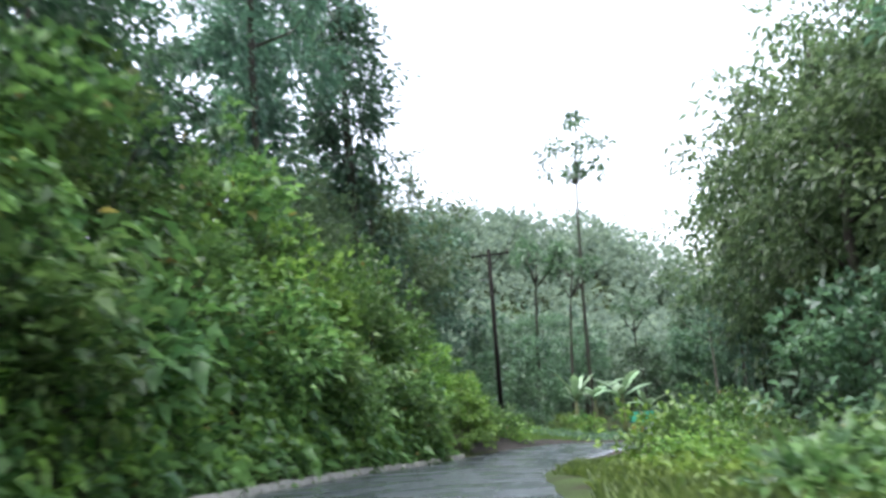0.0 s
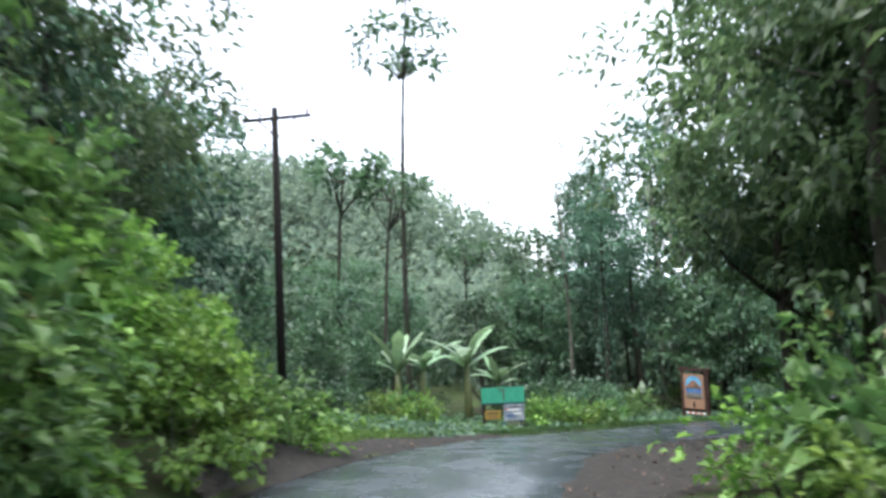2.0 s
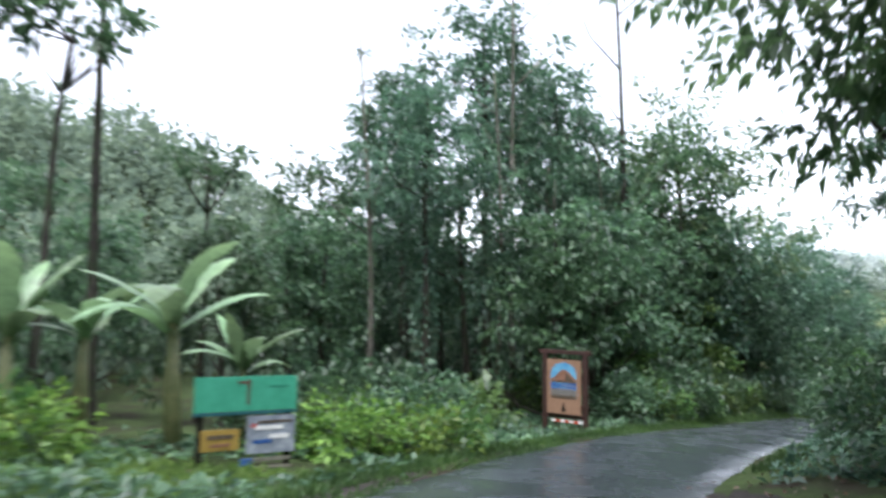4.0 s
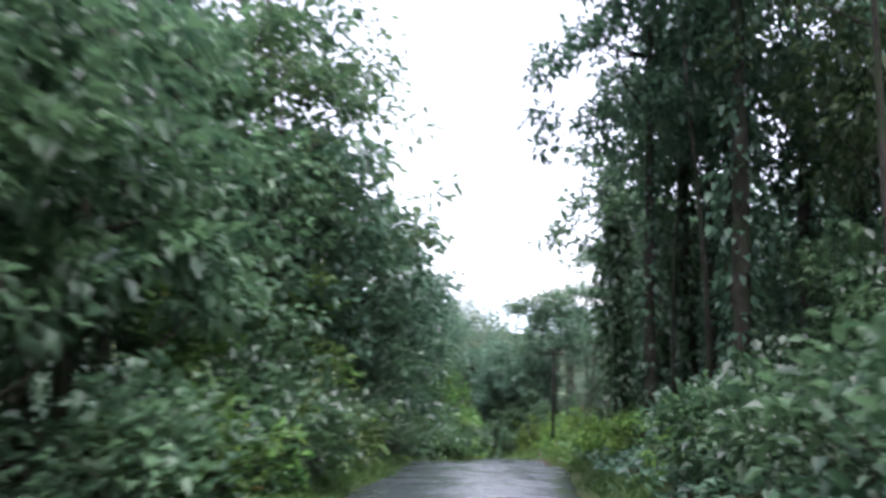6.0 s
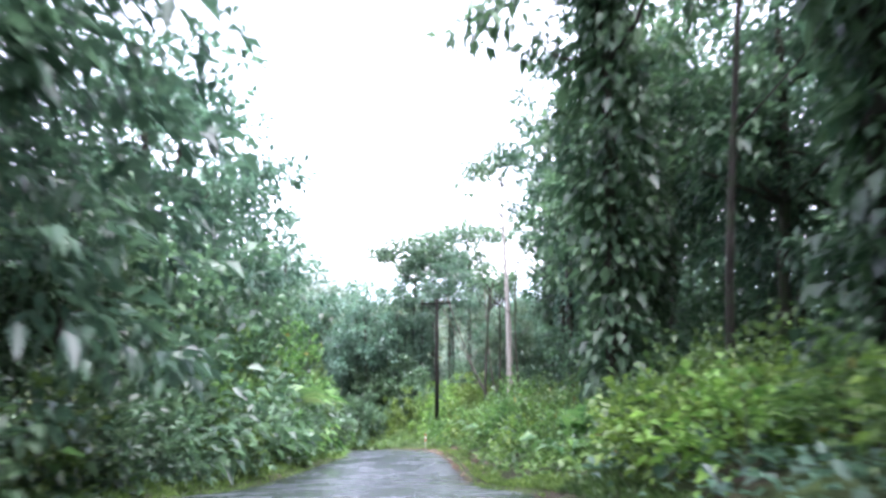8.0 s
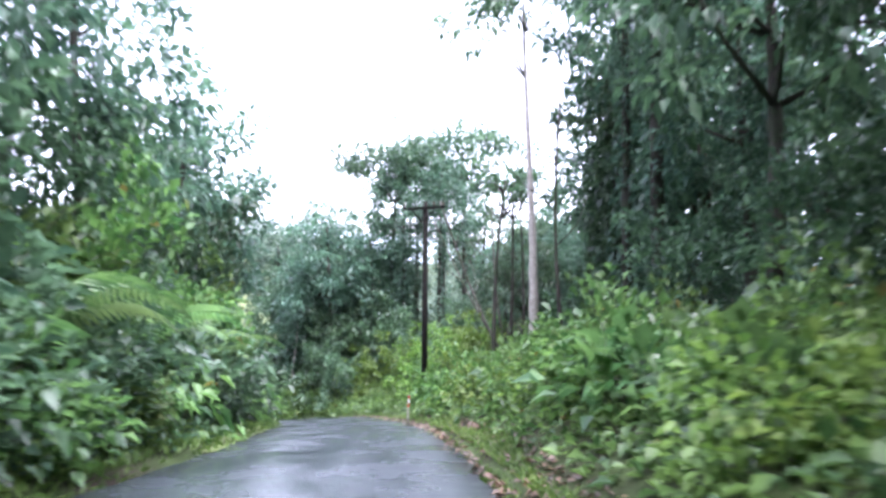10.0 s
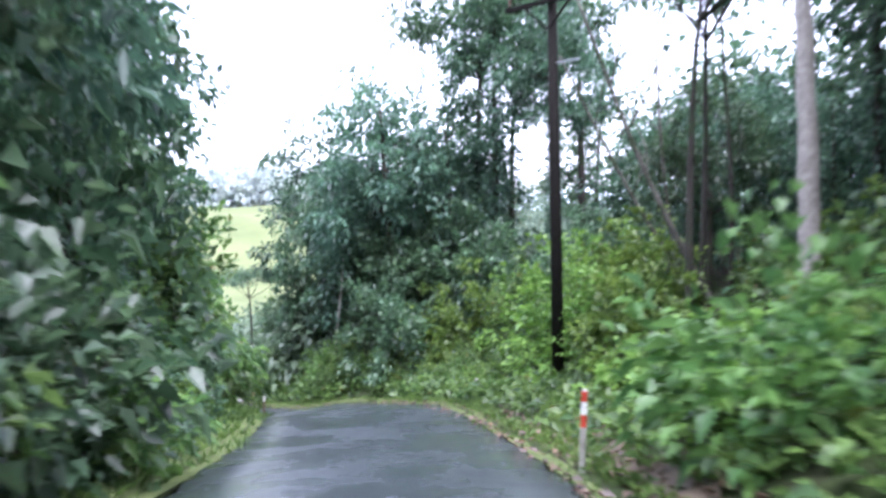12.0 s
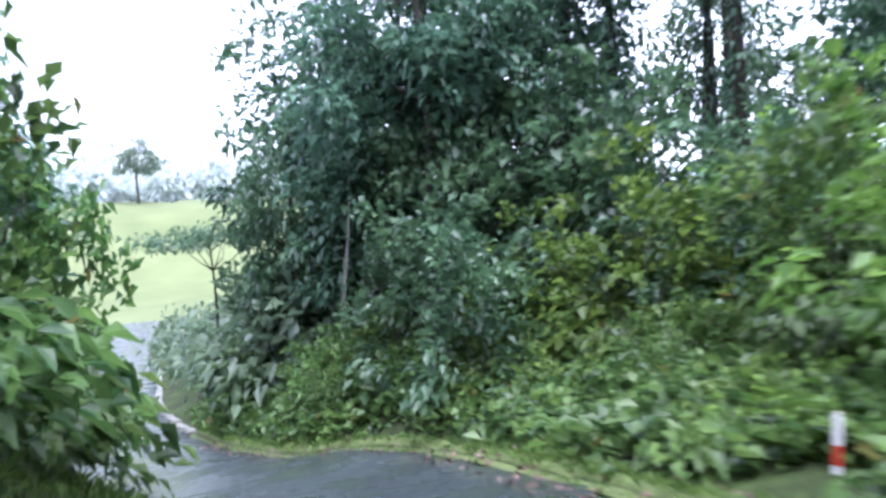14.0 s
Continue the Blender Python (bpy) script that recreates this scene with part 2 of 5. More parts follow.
def ground_z(x, y):
    """Height of the ground, for arrays of places."""
    x, y = np.atleast_1d(np.asarray(x, float)), np.atleast_1d(np.asarray(y, float))
    z = np.empty_like(x)
    for a in range(0, len(x), 4000):
        px, py = x[a : a + 4000], y[a : a + 4000]
        d2 = (px[:, None] - LINE[None, :, 0]) ** 2 + (py[:, None] - LINE[None, :, 1]) ** 2
        i = d2.argmin(1)
        q, rt = between_stations(i, px, py)
        off = (px - q[:, 0]) * rt[:, 0] + (py - q[:, 1]) * rt[:, 1]
        dist = np.hypot(px - q[:, 0], py - q[:, 1])
        e = dist - q[:, 3]
        hs = np.where((off > 0)[:, None], q[:, 7:10], q[:, 4:7])
        h = np.where(e < 2, hs[:, 0] * smooth01(e / 2), np.where(e < 7, hs[:, 0] + (hs[:, 1] - hs[:, 0]) * (e - 2) / 5, hs[:, 1] + (hs[:, 2] - hs[:, 1]) * np.clip((e - 7) / 20, 0, 1)))
        w = wavy(px, py)
        zz = q[:, 2] + h + w * 0.3 * np.clip((e - 0.8) / 4, 0, 1)
        # away from the road: a valley with an open hill beyond it, a wooded hill to the north, gentle slopes elsewhere
        far = smooth01((dist - 28) / 60)
        along = (px - 80.8) * 0.75 + (py - 73.2) * 0.66
        hill = -29 + 26 * smooth01((along - 70) / 150) + 5 * smooth01((along - 240) / 300) + w
        wooded = 32 * smooth01((py - 95) / 75) * smooth01((80 - px) / 60) * smooth01((px + 90) / 60)
        rest = np.maximum(q[:, 2], -13) - 3 + 1.5 * w + wooded
        side = smooth01((along - 20) / 55)
        base = rest * (1 - side) + hill * side
        z[a : a + 4000] = zz * (1 - far) + base * far
        z[a : a + 4000] = np.where(e < 0.25, q[:, 2] - 0.10, z[a : a + 4000])
    return z


def gz(x, y):
    return float(ground_z([x], [y])[0])


def from_edge(i, off):
    """An offset from the middle of a lane 5.44 m wide, moved so that its gap to this road's edge is the same."""
    return off - np.sign(off) * (2.72 - LINE[i, 3])


def beside(y_or_i, off):
    """The place off metres to the right (left if negative) of the road's centre at station index i."""
    i = int(np.clip(y_or_i, 0, len(LINE) - 1))
    off = from_edge(i, off)
    return LINE[i, 0] + RIGHT[i, 0] * off, LINE[i, 1] + RIGHT[i, 1] * off


def near_index(x, y):
    return int(((LINE[:, 0] - x) ** 2 + (LINE[:, 1] - y) ** 2).argmin())


# ---- helpers for meshes ----
def mesh_of(name, verts, faces, mat, smooth=False):
    me = bpy.data.meshes.new(name)
    me.from_pydata([tuple(v) for v in verts], [], [tuple(f) for f in faces])
    if mat:
        me.materials.append(mat)
    if smooth:
        me.polygons.foreach_set("use_smooth", [True] * len(me.polygons))
    me.update()
    return me


def piece(name, me, parent=None, label="", m=None):
    ob = new(name, me)
    if parent:
        ob.parent = parent
    if m is not None:
        ob.matrix_basis = m
    if label:
        tagged(ob, label)
    return ob


def part(name, bm, material, parent, label="", smooth=False):
    me = bpy.data.meshes.new(name)
    bm.to_mesh(me)
    bm.free()
    me.materials.append(material)
    if smooth:
        me.polygons.foreach_set("use_smooth", [True] * len(me.polygons))
    return piece(name, me, parent, label)


def box(bm, size, at=(0, 0, 0), bevel=0.0, turn=None):
    m = Matrix.Translation(at) @ (turn or Matrix()) @ Matrix.Diagonal((*size, 1))
    got = bmesh.ops.create_cube(bm, size=1, matrix=m)
    if bevel:
        edges = list({e for v in got["verts"] for e in v.link_edges})
        bmesh.ops.bevel(bm, geom=edges, offset=bevel, segments=2, affect="EDGES")


def tube(points, radii, sides=7):
    """Vertices and faces of a tapered tube through points."""
    pts = [Vector(p) for p in points]
    verts, faces = [], []
    for i, p in enumerate(pts):
        d = (pts[min(i + 1, len(pts) - 1)] - pts[max(i - 1, 0)]).normalized()
        a = d.orthogonal().normalized() if i == 0 else (a - d * a.dot(d)).normalized()
        b = d.cross(a)
        for k in range(sides):
            w = 2 * math.pi * k / sides
            verts.append(p + (a * math.cos(w) + b * math.sin(w)) * radii[i])
    for i in range(len(pts) - 1):
        for k in range(sides):
            k2 = (k + 1) % sides
            faces.append((i * sides + k, i * sides + k2, (i + 1) * sides + k2, (i + 1) * sides + k))
    faces.append(tuple(range(sides))[::-1])
    faces.append(tuple((len(pts) - 1) * sides + k for k in range(sides)))
    return verts, faces


def leaves(rng, where, out, length, width, droop=0.35, spread=0.7, fine=True):
    """Folded leaves at the places where, growing along out with some spread: one bent blade of four (or two) faces each."""
    n = len(where)
    d = out / (np.linalg.norm(out, axis=1)[:, None] + 1e-9) + rng.normal(0, spread, (n, 3))
    d[:, 2] -= droop * rng.random(n)
    d /= np.linalg.norm(d, axis=1)[:, None] + 1e-9
    up = np.array([0, 0, 1.0]) + rng.normal(0, 0.35, (n, 3))
    s = np.cross(d, up)
    s /= np.linalg.norm(s, axis=1)[:, None] + 1e-9
    nrm = np.cross(s, d)
    size = rng.uniform(0.6, 1.25, n)
    L, W = (length * size)[:, None], (width * size)[:, None]
    b = where
    mid = b + d * L * 0.45 + nrm * L * 0.05
    tip = b + d * L * 0.95 - np.array([0, 0, 1]) * L * rng.uniform(0.05, 0.35, n)[:, None]
    lft, rgt = mid + s * W * 0.5 + nrm * W * 0.16, mid - s * W * 0.5 + nrm * W * 0.16
    if fine:
        v = np.stack([b, lft, tip, rgt, mid], 1).reshape(-1, 3)
        f = np.array([[0, 4, 1, 1], [4, 2, 1, 1], [0, 3, 4, 4], [3, 2, 4, 4]])[:, :3]
        k = 5
    else:
        v = np.stack([b, lft, tip, rgt], 1).reshape(-1, 3)
        f = np.array([[0, 2, 1], [0, 3, 2]])
        k = 4
    faces = (f[None] + (np.arange(n) * k)[:, None, None]).reshape(-1, 3)
    return v, faces


def leaf_mesh(name, v, f, mat):
    me = bpy.data.meshes.new(name)
    me.vertices.add(len(v))
    me.vertices.foreach_set("co", np.asarray(v, np.float32).ravel())
    me.loops.add(len(f) * 3)
    me.loops.foreach_set("vertex_index", np.asarray(f, np.int32).ravel())
    me.polygons.add(len(f))
    me.polygons.foreach_set("loop_start", np.arange(len(f), dtype=np.int32) * 3)
    me.materials.append(mat)
    me.update(calc_edges=True)
    return me


def cat(pieces_):
    v = np.concatenate([p[0] for p in pieces_])
    n = np.cumsum([0] + [len(p[0]) for p in pieces_[:-1]])
    return v, np.concatenate([p[1] + k for p, k in zip(pieces_, n)])


# ---- trees ----
def clumps(rng, n, centre, radii, low=-0.7):
    """Centres of leaf clumps on and in an uneven crown."""
    out = []
    while len(out) < n:
        d = rng.normal(0, 1, 3)
        d /= np.linalg.norm(d)
        if d[2] < low:
            continue
        r = rng.uniform(0.55, 1.0) * (1 + 0.22 * math.sin(3 * math.atan2(d[1], d[0]) + n) + 0.15 * math.sin(5 * d[2] + n))
        out.append(np.array(centre) + d * np.array(radii) * r)
    return np.array(out)


def make_tree(seed, height, spread, base, n_clumps, per, leaf, mat, name="broadleaf_tree", bark=BARK, girth=0.22, lean=0.0, low=-0.6, clump=0.75, levels=2, vines=0, fine=False, vine_r=0.8, vine_leaf=1.05):
    rng = np.random.default_rng(seed)
    tree = new(name)
    zs = np.linspace(0, 1, 9)
    bend = rng.normal(0, 0.25, 2) + np.array([lean, 0])
    trunk_pts = [(bend[0] * z * z * height * 0.12 + 0.10 * math.sin(5 * z + seed), bend[1] * z * z * height * 0.12 + 0.10 * math.sin(4 * z + 2 * seed), z * height * 0.92 - 0.3) for z in zs]
    radii = [girth * (1.55 if z == 0 else 1.0) * (1 - 0.8 * z) + 0.02 for z in zs]
    fine_pts = [Vector(trunk_pts[i]).lerp(Vector(trunk_pts[i + 1]), j / 4) for i in range(8) for j in range(4)] + [Vector(trunk_pts[8])]
    fine_r = [(radii[i] + (radii[i + 1] - radii[i]) * j / 4) * rng.uniform(0.9, 1.1) for i in range(8) for j in range(4)] + [radii[8]]
    v, f = tube(fine_pts, fine_r, 9)
    v = [p + Vector(tuple(rng.normal(0, 0.07 * girth, 3))) for p in v]
    piece("trunk", mesh_of("trunk", v, f, bark, True), tree)
    c = clumps(rng, n_clumps, (trunk_pts[-2][0], trunk_pts[-2][1], (height + base) / 2), (spread, spread, (height - base) / 2), low)
    for k in range(0, n_clumps, max(1, n_clumps // 7)):
        end = Vector(c[k])
        zt = min(max(end.z - 0.45 * math.hypot(end.x, end.y) - 0.5, base * 0.6), height * 0.85)
        i = min(int(zt / (height * 0.92) * 8), 7)
        start = Vector(trunk_pts[i]).lerp(Vector(trunk_pts[i + 1]), 0.5)
        mid = start.lerp(end, 0.55) + Vector((rng.normal(0, 0.2), rng.normal(0, 0.2), -0.1 * (end - start).length))
        v, f = tube([start, mid, end], [radii[i] * 0.45 + 0.015, radii[i] * 0.25 + 0.012, 0.012], 5)
        piece("limb", mesh_of("limb", v, f, bark, True), tree)
    crown_c = np.array([trunk_pts[-2][0], trunk_pts[-2][1], base + (height - base) * 0.35])
    cc = np.repeat(c, per, 0)
    d = rng.normal(0, 1, cc.shape)
    d /= np.linalg.norm(d, axis=1)[:, None]
    where = cc + d * (rng.random(len(cc)) ** 0.5)[:, None] * np.array([clump, clump, clump * 0.55])
    out = d + 0.8 * (where - crown_c) / (np.linalg.norm(where - crown_c, axis=1)[:, None])
    sets = [leaves(rng, where, out, leaf, leaf * 0.5, 0.5, 0.6, fine)]
    if vines:
        zz = rng.random(vines) ** 0.8 * height * 0.85
        w = rng.random(vines) * 2 * math.pi
        idx = np.clip((zz / (height * 0.92) * 8).astype(int), 0, 8)
        tp = np.array(trunk_pts)[idx]
        rr = vine_r * (0.35 + 0.9 * rng.random(vines) + 0.3 * np.sin(zz * 0.8 + seed) + 0.25 * np.sin(zz * 0.5 + 2 * w))
        wv = np.stack([tp[:, 0] + rr * np.cos(w), tp[:, 1] + rr * np.sin(w), zz], 1)
        ov = np.stack([np.cos(w), np.sin(w), -0.4 + 0 * w], 1)
        sets.append(leaves(rng, wv, ov, leaf * vine_leaf, leaf * vine_leaf * 0.6, 0.8, 0.5, fine))
    v, f = cat(sets)
    piece("crown", leaf_mesh("crown", v, f, mat), tree)
    return tree


def make_shrub(seed, h, r, n, leaf, mat, name="shrub", aspect=0.55, twigs=3, fine=False, tops_n=26):
    rng = np.random.default_rng(seed)
    ob = new(name)
    for k in range(twigs):
        w = 2 * math.pi * k / twigs + rng.normal(0, 0.3)
        e = Vector((math.cos(w) * r * 0.7, math.sin(w) * r * 0.7, h * rng.uniform(0.55, 0.95)))
        v, f = tube([(0, 0, -0.2), (e.x * 0.4, e.y * 0.4, e.z * 0.6), e], [0.025, 0.018, 0.006], 4)
        piece("stem", mesh_of("stem", v, f, BARK), ob)
    tops = clumps(rng, tops_n, (0, 0, h * 0.42), (r, r, h * 0.58), -0.75)
    cc = tops[rng.integers(0, len(tops), n)]
    d = rng.normal(0, 1, (n, 3))
    d /= np.linalg.norm(d, axis=1)[:, None]
    where = cc + d * (rng.random(n) ** 0.5)[:, None] * r * (0.38 if tops_n < 40 else 0.24)
    where[:, 2] = np.maximum(where[:, 2], 0.02)
    out = where - np.array([0, 0, h * 0.25])
    out[:, 2] += 0.3
    v, f = leaves(rng, where, out, leaf, leaf * aspect, 0.6, 0.45, fine)
    piece("foliage", leaf_mesh("foliage", v, f, mat), ob)
    return ob


def place(ob, x, y, scale=1.0, turn=0.0, sink=0.0, z=None, sz=None):
    m = Matrix.Translation((x, y, (gz(x, y) if z is None else z) - sink)) @ Matrix.Rotation(turn, 4, "Z") @ Matrix.Diagonal((scale, scale, sz or scale, 1))
    return m


# ---- ground and road ----
GRID = {}


def mesh_z(x, y):
    """Height of the ground's own faces, for arrays of places."""
    xs, ys, z = GRID["xs"], GRID["ys"], GRID["z"]
    i = np.clip(np.searchsorted(xs, x) - 1, 0, len(xs) - 2)
    j = np.clip(np.searchsorted(ys, y) - 1, 0, len(ys) - 2)
    u, w = (x - xs[i]) / (xs[i + 1] - xs[i]), (y - ys[j]) / (ys[j + 1] - ys[j])
    a, b, c, d = z[j, i], z[j, i + 1], z[j + 1, i + 1], z[j + 1, i]
    return np.where(u > w, a + (b - a) * u + (c - b) * w, a + (c - d) * u + (d - a) * w)


def edge_gap(x, y):
    """Metres beyond the road's edge, for arrays of places."""
    out = np.empty(len(x))
    for a in range(0, len(x), 4000):
        d2 = (x[a : a + 4000, None] - LINE[None, :, 0]) ** 2 + (y[a : a + 4000, None] - LINE[None, :, 1]) ** 2
        i = d2.argmin(1)
        out[a : a + 4000] = np.sqrt(d2[np.arange(len(i)), i]) - LINE[i, 3]
    return out


def surface_z(x, y):
    """Height of what can be stood on beside the road, for arrays of places."""
    return np.maximum(mesh_z(x, y), ground_z(x, y))


def build_verge(side):
    """The ground's strip along one edge of the road, finely shaped."""
    outs = np.array([-0.06, 0.05, 0.28, 0.5, 0.75, 1.0, 1.3, 1.6, 1.9, 2.2, 2.5, 2.7])
    n, k = len(LINE), len(outs)
    v = np.zeros((n, k, 3))
    for j, o in enumerate(outs):
        v[:, j, :2] = LINE[:, :2] + RIGHT * (side * (LINE[:, 3] + o))[:, None]
        v[:, j, 2] = np.where(o < 0.27, LINE[:, 2] - 0.03, ground_z(v[:, j, 0], v[:, j, 1])) - (0.3 if j == k - 1 else 0.0)
    i = np.arange(n * k).reshape(n, k)
    q = np.stack([i[:-1, :-1], i[:-1, 1:], i[1:, 1:], i[1:, :-1]], -1).reshape(-1, 4)
    q = q[:, ::-1] if side > 0 else q
    tagged(new("roadside_verge", mesh_of("roadside_verge", v.reshape(-1, 3), q, GROUND, True)), "mossy wet soil verge along the asphalt edge", "verge", kind="structure")


def build_ground():
    xs = np.concatenate([np.arange(-1500, -60, 90), np.arange(-60, -16, 3), np.arange(-16, 112, 0.9), np.arange(112, 280, 4), np.arange(280, 1900, 100)])
    ys = np.concatenate([np.arange(-1500, -30, 90), np.arange(-30, -6, 3), np.arange(-6, 102, 0.9), np.arange(102, 280, 4), np.arange(280, 1900, 100)])
    X, Y = np.meshgrid(xs, ys)
    Z = ground_z(X.ravel(), Y.ravel()) - 0.4 * (1 - smooth01((edge_gap(X.ravel(), Y.ravel()) - 1.5) / 0.8))
    nx, ny = len(xs), len(ys)
    v = np.stack([X.ravel(), Y.ravel(), Z], 1)
    i = np.arange(nx * ny).reshape(ny, nx)
    q = np.stack([i[:-1, :-1], i[:-1, 1:], i[1:, 1:], i[1:, :-1]], -1).reshape(-1, 4)
    f = np.concatenate([q[:, [0, 1, 2]], q[:, [0, 2, 3]]])
    me = leaf_mesh("ground", v, f, GROUND)
    me.materials.append(PASTURE)
    c = v[f].mean(1)
    along = (c[:, 0] - 80.8) * 0.75 + (c[:, 1] - 73.2) * 0.66
    across = (c[:, 0] - 80.8) * 0.66 - (c[:, 1] - 73.2) * 0.75
    me.polygons.foreach_set("material_index", ((along > 62) & (across > -70) & (across < 32)).astype(np.int32))
    me.polygons.foreach_set("use_smooth", [True] * len(f))
    GRID.update(xs=xs, ys=ys, z=Z.reshape(ny, nx))
    tagged(new("ground", me), "damp forest ground with soil, moss and grass", "ground", kind="structure")


def build_road():
    offs = np.array([-1.0, -0.97, -0.7, -0.35, 0, 0.35, 0.7, 0.97, 1.0])
    crown = np.array([-0.14, 0.0, 0.02, 0.035, 0.04, 0.035, 0.02, 0.0, -0.14])
    rng = np.random.default_rng(5)
    n, k = len(LINE), len(offs)
    v = np.zeros((n, k, 3))
    jag = rng.normal(0, 0.05, (n, 2))
    for j in range(k):
        o = offs[j] * LINE[:, 3]
        if j < 2:
            o = o + jag[:, 0]
        if j > k - 3:
            o = o + jag[:, 1]
        v[:, j, :2] = LINE[:, :2] + RIGHT * o[:, None]
        v[:, j, 2] = LINE[:, 2] + crown[j]
    i = np.arange(n * k).reshape(n, k)
    q = np.stack([i[:-1, :-1], i[:-1, 1:], i[1:, 1:], i[1:, :-1]], -1).reshape(-1, 4)
    me = mesh_of("road", v.reshape(-1, 3), q, ASPHALT, True)
    tagged(new("road", me), "narrow rain-wet asphalt lane with ragged edges", "road", kind="structure")


build_ground()
build_road()
build_verge(1)
build_verge(-1)

# ---- utility poles, signs, posts ----
PAINT_RED = plain("red_paint", (0.42, 0.035, 0.02), (0.55, 0.06, 0.03), 12, 0.5, 0, 0.1, 0.003)
PAINT_WHITE = plain("white_paint", (0.62, 0.63, 0.62), (0.82, 0.82, 0.80), 9, 0.5, 0, 0.1, 0.003)
SIGN_GREEN = plain("green_sign_paint", (0.035, 0.28, 0.17), (0.06, 0.36, 0.23), 4, 0.45, 0, 0.05, 0.002)
SIGN_TAN = plain("tan_sign_board", (0.23, 0.135, 0.085), (0.31, 0.19, 0.12), 6, 0.5, 0, 0.1, 0.003)
WOOD_RED = plain("red_brown_stained_wood", (0.026, 0.012, 0.010), (0.062, 0.028, 0.021), 9, 0.55, 0, 0.4, 0.006)
SKY_BLUE = plain("blue_sign_paint", (0.05, 0.22, 0.42), (0.16, 0.42, 0.58), 3, 0.5, 0, 0.05, 0.002)
LAKE_BLUE = plain("deep_blue_sign_paint", (0.015, 0.05, 0.20), (0.05, 0.15, 0.38), 14, 0.5, 0, 0.05, 0.002)
CONE_BROWN = plain("brown_sign_paint", (0.17, 0.085, 0.055), (0.28, 0.14, 0.09), 9, 0.5, 0, 0.05, 0.002)
SHORE_DARK = plain("dark_sign_paint", (0.02, 0.015, 0.012), (0.16, 0.12, 0.08), 22, 0.5, 0, 0.05, 0.002)
SHORE_GREY = plain("grey_mottled_sign_paint", (0.05, 0.05, 0.045), (0.26, 0.25, 0.23), 26, 0.5, 0, 0.05, 0.002)
GALV = plain("galvanised_steel", (0.30, 0.31, 0.32), (0.48, 0.49, 0.50), 12, 0.42, 0.9, 0.1, 0.002)
YELLOW = plain("yellow_sign_paint", (0.24, 0.16, 0.03), (0.36, 0.25, 0.06), 8, 0.5, 0, 0.05, 0.002)
GLAZE = plain("brown_glazed_porcelain", (0.06, 0.03, 0.02), (0.10, 0.05, 0.03), 5, 0.2, 0, 0, 0)
WIRE = plain("weathered_wire", (0.10, 0.10, 0.11), (0.16, 0.16, 0.17), 5, 0.5, 0.6, 0, 0)


def utility_pole(x, y, z0, height, arm_turn, arm_len=2.45):
    pole = new("utility_pole")
    v, f = tube([(0, 0, -0.6), (0, 0, height * 0.5), (0, 0, height)], [0.15, 0.135, 0.11], 14)
    piece("shaft", mesh_of("shaft", v, f, POLE_WOOD, True), pole)
    arm = bmesh.new()
    box(arm, (arm_len, 0.10, 0.12), (0, 0.15, height - 0.32), 0.012)
    a = part("crossarm", arm, POLE_WOOD, pole)
    for sgn in (-1, 1):
        bm = bmesh.new()
        length = math.hypot(0.62, 0.62)
        box(bm, (length, 0.03, 0.055), (sgn * 0.33, 0.21, height - 0.68), 0, Matrix.Rotation(-sgn * math.radians(45), 4, "Y"))
        part("brace", bm, POLE_WOOD, pole)
    bm = bmesh.new()
    box(bm, (0.62, 0.05, 0.05), (-0.42, 0.0, height - 1.75), 0.006)
    part("side_bracket", bm, GALV, pole, "short steel side bracket")
    for px in (-0.94, -0.5, 0.94):
        bm = bmesh.new()
        for zz, rr in ((0.0, 0.022), (0.05, 0.05), (0.09, 0.032), (0.12, 0.045), (0.16, 0.02)):
            bmesh.ops.create_cone(bm, cap_ends=True, segments=10, radius1=rr, radius2=rr * 0.8, depth=0.05, matrix=Matrix.Translation((px * arm_len / 2.1, 0.15, height - 0.235 + zz)))
        piece_ob = part("insulator", bm, GLAZE, pole, "brown glazed insulator", True)
    pole.matrix_basis = Matrix.Translation((x, y, z0)) @ Matrix.Rotation(arm_turn, 4, "Z")
    return tagged(pole, "dark weathered wooden utility pole with a crossarm at the top", "utility pole", "utility poles by the road")


utility_pole(3.12, 44.91, -6.41, 10.98, radians(-23))
utility_pole(85.41, 69.98, -16.88, 9.77, radians(70))

# ---- plants: one of each kind, then copies ----
KINDS = {}


def kind_of(key, ob, label, category, group):
    tagged(ob, label, category, group)
    KINDS[key] = [ob, False]


FOREST = "rainforest trees"
kind_of("broad", make_tree(11, 15, 4.0, 3.4, 105, 32, 0.46, LEAF_TREE, clump=0.82), "tall broadleaf rainforest tree with a dense wet green crown", "tree", FOREST)
kind_of("broad2", make_tree(12, 14, 3.7, 2.4, 105, 32, 0.42, LEAF_DARK, girth=0.22, clump=0.8), "dark green broadleaf tree with an uneven crown", "tree", FOREST)
kind_of("vine2", make_tree(14, 16, 2.8, 8, 60, 32, 0.44, LEAF_TREE, "vine_covered_tree", girth=0.3, vines=2600, clump=0.8, vine_leaf=0.95), "tree with its trunk hidden under climbing leaves", "tree", FOREST)
kind_of("slim", make_tree(15, 24, 2.6, 13.5, 17, 34, 0.5, LEAF_TREE, "slender_tree", girth=0.15, clump=0.75, low=-0.2), "slender tree with a few leaf tufts at the top", "tree", "slender trees")
kind_of("slim2", make_tree(25, 11, 1.5, 7.5, 12, 26, 0.4, LEAF_TREE, "slender_tree", girth=0.10, clump=0.55, low=-0.2, lean=0.6), "slender young tree leaning over the bank", "tree", "slender trees")
